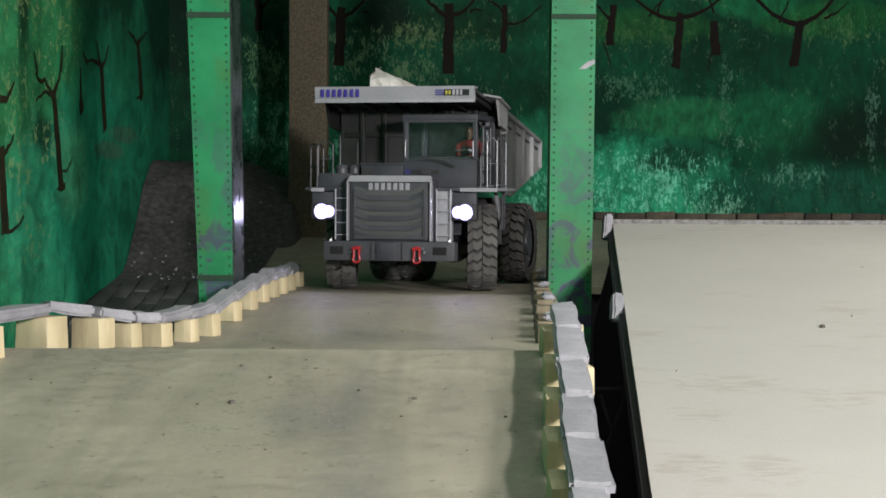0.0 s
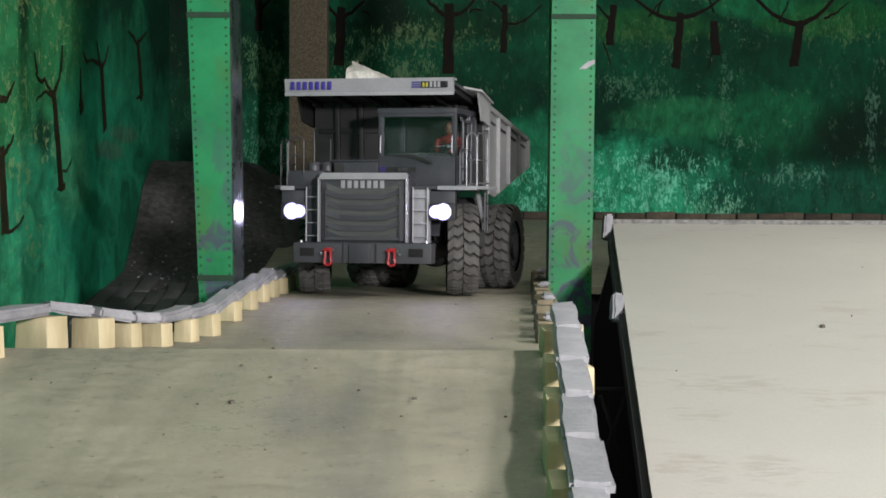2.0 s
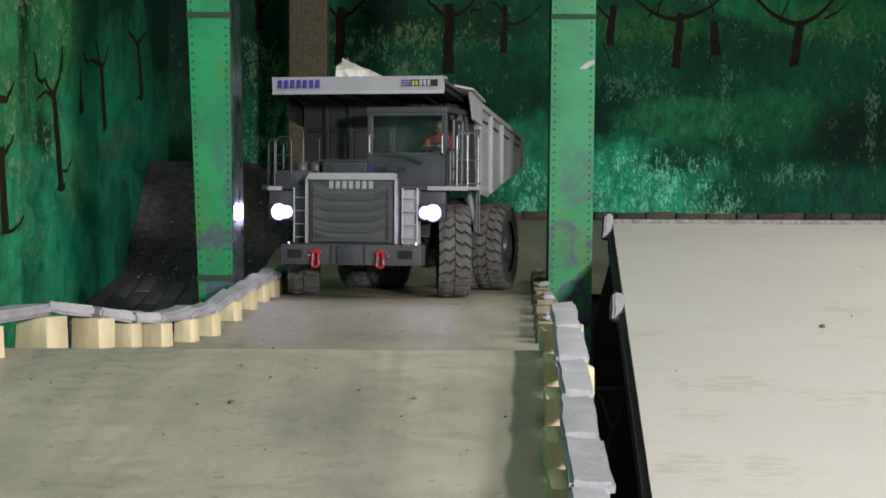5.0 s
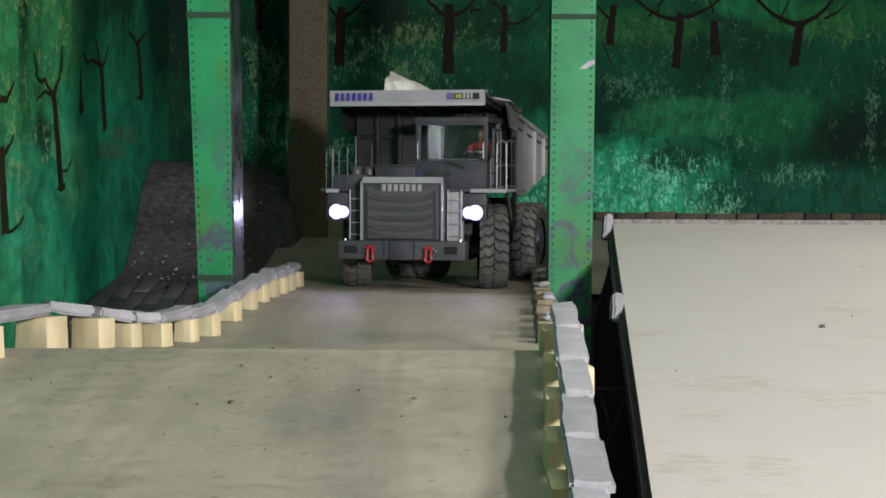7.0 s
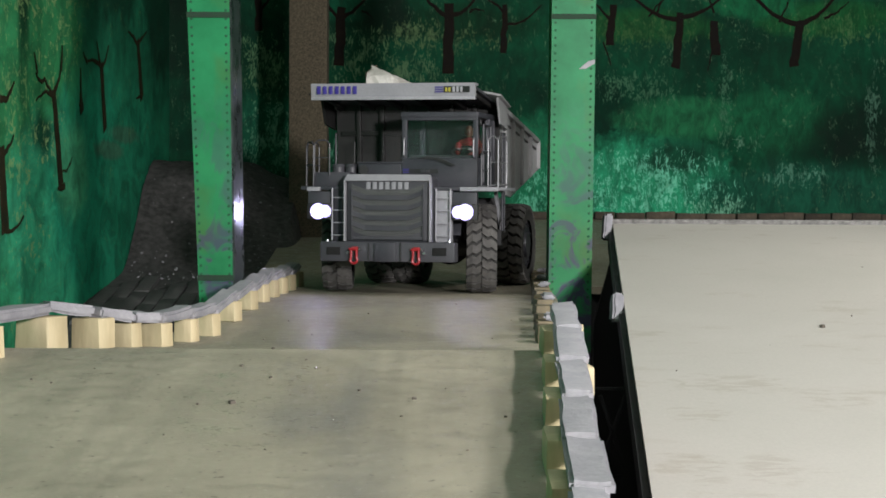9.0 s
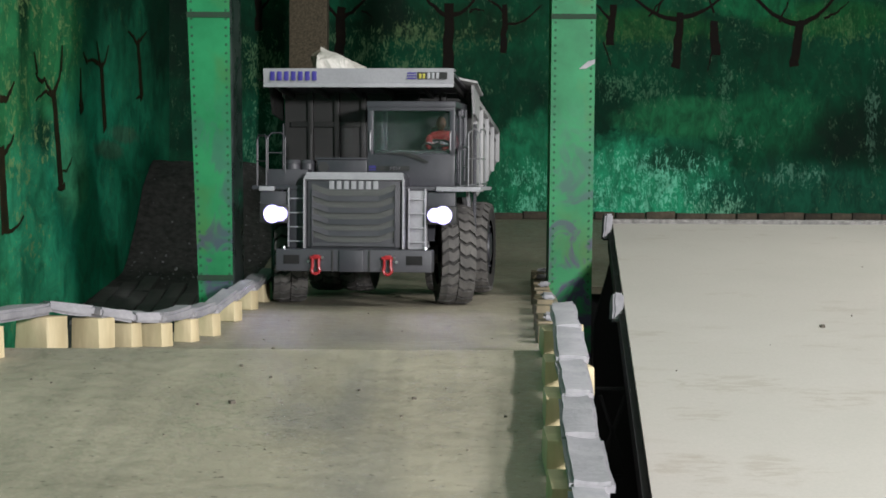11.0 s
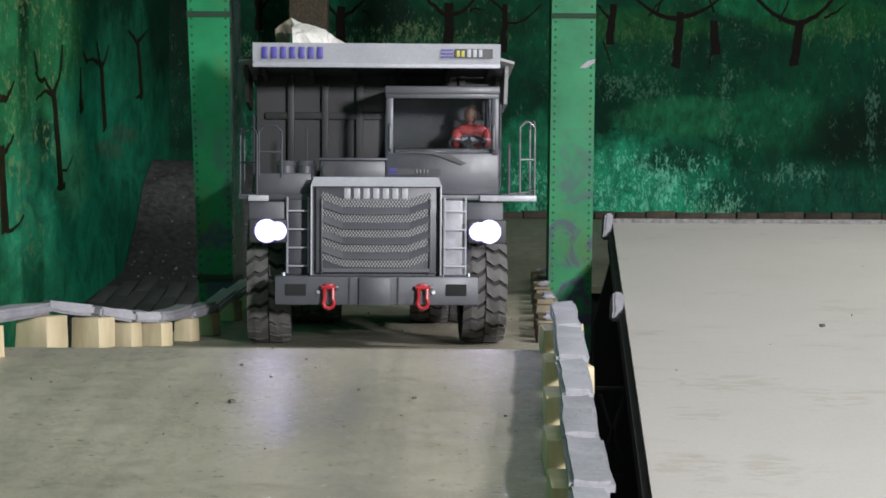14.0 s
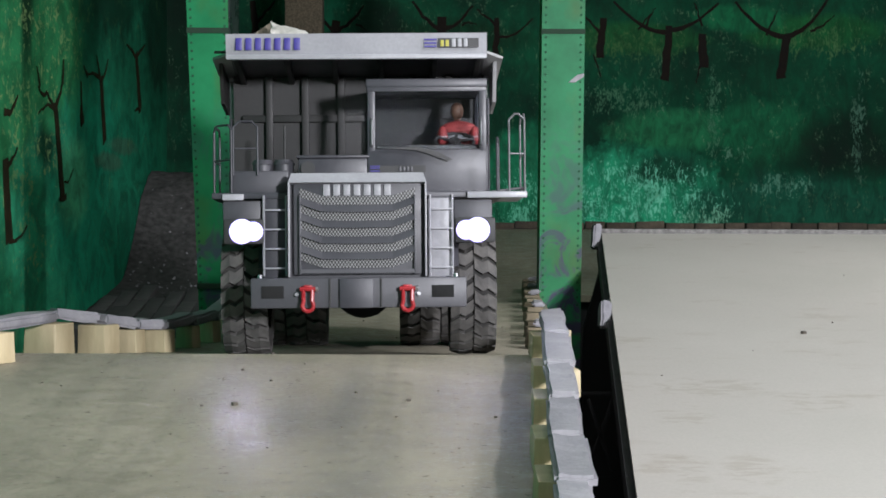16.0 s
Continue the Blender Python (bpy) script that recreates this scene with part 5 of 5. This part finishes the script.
for pts, seed, mat, lab in (
        ([(-0.108, 0.095, 0.178), (-0.09, 0.175, 0.178), (0.01, 0.09, 0.178), (0.02, 0.175, 0.182), (-0.1, 0.09, 0.36), (-0.1, 0.135, 0.383), (-0.085, 0.165, 0.372),
          (-0.06, 0.095, 0.36), (-0.03, 0.145, 0.350), (0.0, 0.105, 0.323), (0.01, 0.155, 0.318)], 3, M_STONE, "pale broken rock lying in the dump body"),
        ([(-0.126, 0.18, 0.184), (-0.126, 0.25, 0.192), (-0.08, 0.25, 0.192), (-0.08, 0.18, 0.184), (-0.122, 0.175, 0.374), (-0.106, 0.175, 0.388), (-0.1, 0.22, 0.36), (-0.125, 0.22, 0.345)], 7, M_STONE_D, "brown rock lying in the dump body"),
        ([(0.03, 0.19, 0.185), (0.11, 0.18, 0.185), (0.12, 0.29, 0.198), (0.03, 0.3, 0.2), (0.04, 0.2, 0.255), (0.1, 0.23, 0.245), (0.06, 0.28, 0.25)], 9, M_STONE, "pale broken rock lying in the dump body")):
    ob = thing("rock", broken_rock(pts, seed), mat, lab, "rock", "truck load", smooth=False)
    ROCKS.append((ob, Matrix()))


# ---- what moves ----
# seconds, x, y, heading (radians to the left of the camera), nose-up, lean, lift
TRACK = [
    (0.0, -0.0526, 3.3814, 0.2440, 0.0009, 0.0003, 0.0011), (0.5, -0.0574, 3.3294, 0.2360, 0.0017, -0.0002, 0.0020),
    (1.0, -0.0695, 3.2693, 0.2440, 0.0055, -0.0004, 0.0024), (1.5, -0.0757, 3.2314, 0.2430, 0.0073, -0.0002, 0.0029),
    (2.0, -0.0869, 3.1909, 0.2530, 0.0092, 0.0018, 0.0030), (2.5, -0.0915, 3.1494, 0.2480, 0.0092, 0.0028, 0.0035),
    (3.0, -0.0978, 3.1139, 0.2470, 0.0095, 0.0026, 0.0039), (3.5, -0.1084, 3.0714, 0.2660, 0.0120, 0.0035, 0.0039),
    (4.0, -0.1183, 3.0481, 0.2770, 0.0129, 0.0000, 0.0039), (4.3, -0.1195, 3.0440, 0.2770, 0.0120, 0.0, 0.0038),
    (4.8, -0.1100, 3.0930, 0.266, 0.008, 0.0005, 0.003), (5.5, -0.0720, 3.2500, 0.232, 0.000, 0.001, 0.0025),
    (6.3, -0.0317, 3.4192, 0.2060, -0.0065, 0.0015, 0.0019), (6.5, -0.0293, 3.4540, 0.2265, -0.0055, 0.0006, 0.0013),
    (7.0, -0.0314, 3.4771, 0.2625, -0.0050, 0.0003, 0.0001), (7.5, -0.0316, 3.4769, 0.2650, -0.0040, 0.0001, -0.0003),
    (8.0, -0.0306, 3.4643, 0.2680, -0.0040, 0.0010, 0.0002), (8.5, -0.0388, 3.4146, 0.2370, -0.0030, 0.0006, 0.0016),
    (9.0, -0.0551, 3.3032, 0.2314, 0.0060, 0.0002, 0.0016), (9.8, -0.0800, 3.1500, 0.222, 0.008, -0.0005, 0.0030),
    (10.6, -0.1000, 3.0050, 0.175, 0.000, -0.002, 0.0038), (11.3, -0.1059, 2.8620, 0.0960, -0.014, -0.0027, 0.0035),
    (11.5, -0.1034, 2.8200, 0.0665, -0.0200, -0.0030, 0.0030), (12.0, -0.0866, 2.7012, 0.0041, -0.0275, -0.0024, -0.0008),
    (12.5, -0.0784, 2.5952, -0.0381, -0.0360, -0.0036, -0.0047), (13.0, -0.0733, 2.4864, -0.0500, -0.0265, -0.0022, -0.0078),
    (13.5, -0.0738, 2.3960, -0.0400, -0.0205, 0.0002, -0.0074), (14.0, -0.0768, 2.3040, -0.0335, -0.0055, -0.0001, -0.0062),
    (14.5, -0.0792, 2.2330, -0.0265, 0.0089, 0.0004, -0.0042), (15.0, -0.0812, 2.1703, -0.0270, 0.0231, 0.0022, -0.0008),
    (15.5, -0.0825, 2.1311, -0.0243, 0.0338, 0.0028, 0.0013), (16.0, -0.0815, 2.0975, -0.0235, 0.0429, 0.0115, 0.0033),
]
STEER = [(0, 14), (4.2, 18), (6.5, 16), (8, 17), (9, 13), (11.3, 15), (12, 10), (13, 2), (16, 0)]


def blend_rows(rows, t, k):
    for a, b in zip(rows, rows[1:]):
        if t <= b[0]:
            s = (t - a[0]) / (b[0] - a[0])
            return a[k] + (b[k] - a[k]) * s
    return rows[-1][k]


def motions():
    rows = [(t, pose(x, y, z, -math.degrees(up), -math.degrees(lean), -math.degrees(yaw))) for t, x, y, yaw, up, lean, z in TRACK]
    walk(truck, rows)
    for ob, m in ROCKS:
        walk(ob, [(t, p @ m) for t, p in rows])
    # signed way along the heading at each row, for the rolling wheels
    way, rolled = 0.0, []
    for i, (t, x, y, yaw, *_) in enumerate(TRACK):
        if i:
            px, py = TRACK[i - 1][1:3]
            way += -(x - px) * math.sin(yaw) - (y - py) * math.cos(yaw)
        rolled.append((t, way))
    for w, x, y, front_wheel in WHEELS:
        wr = []
        for i in range(81):
            t = i * 0.2
            turn = math.degrees(blend_rows(rolled, t, 1) / TR)
            wr.append((t, pose(x, y, TR, turn, 0, blend_rows(STEER, t, 1) if front_wheel else 0)))
        walk(w, wr)


motions()
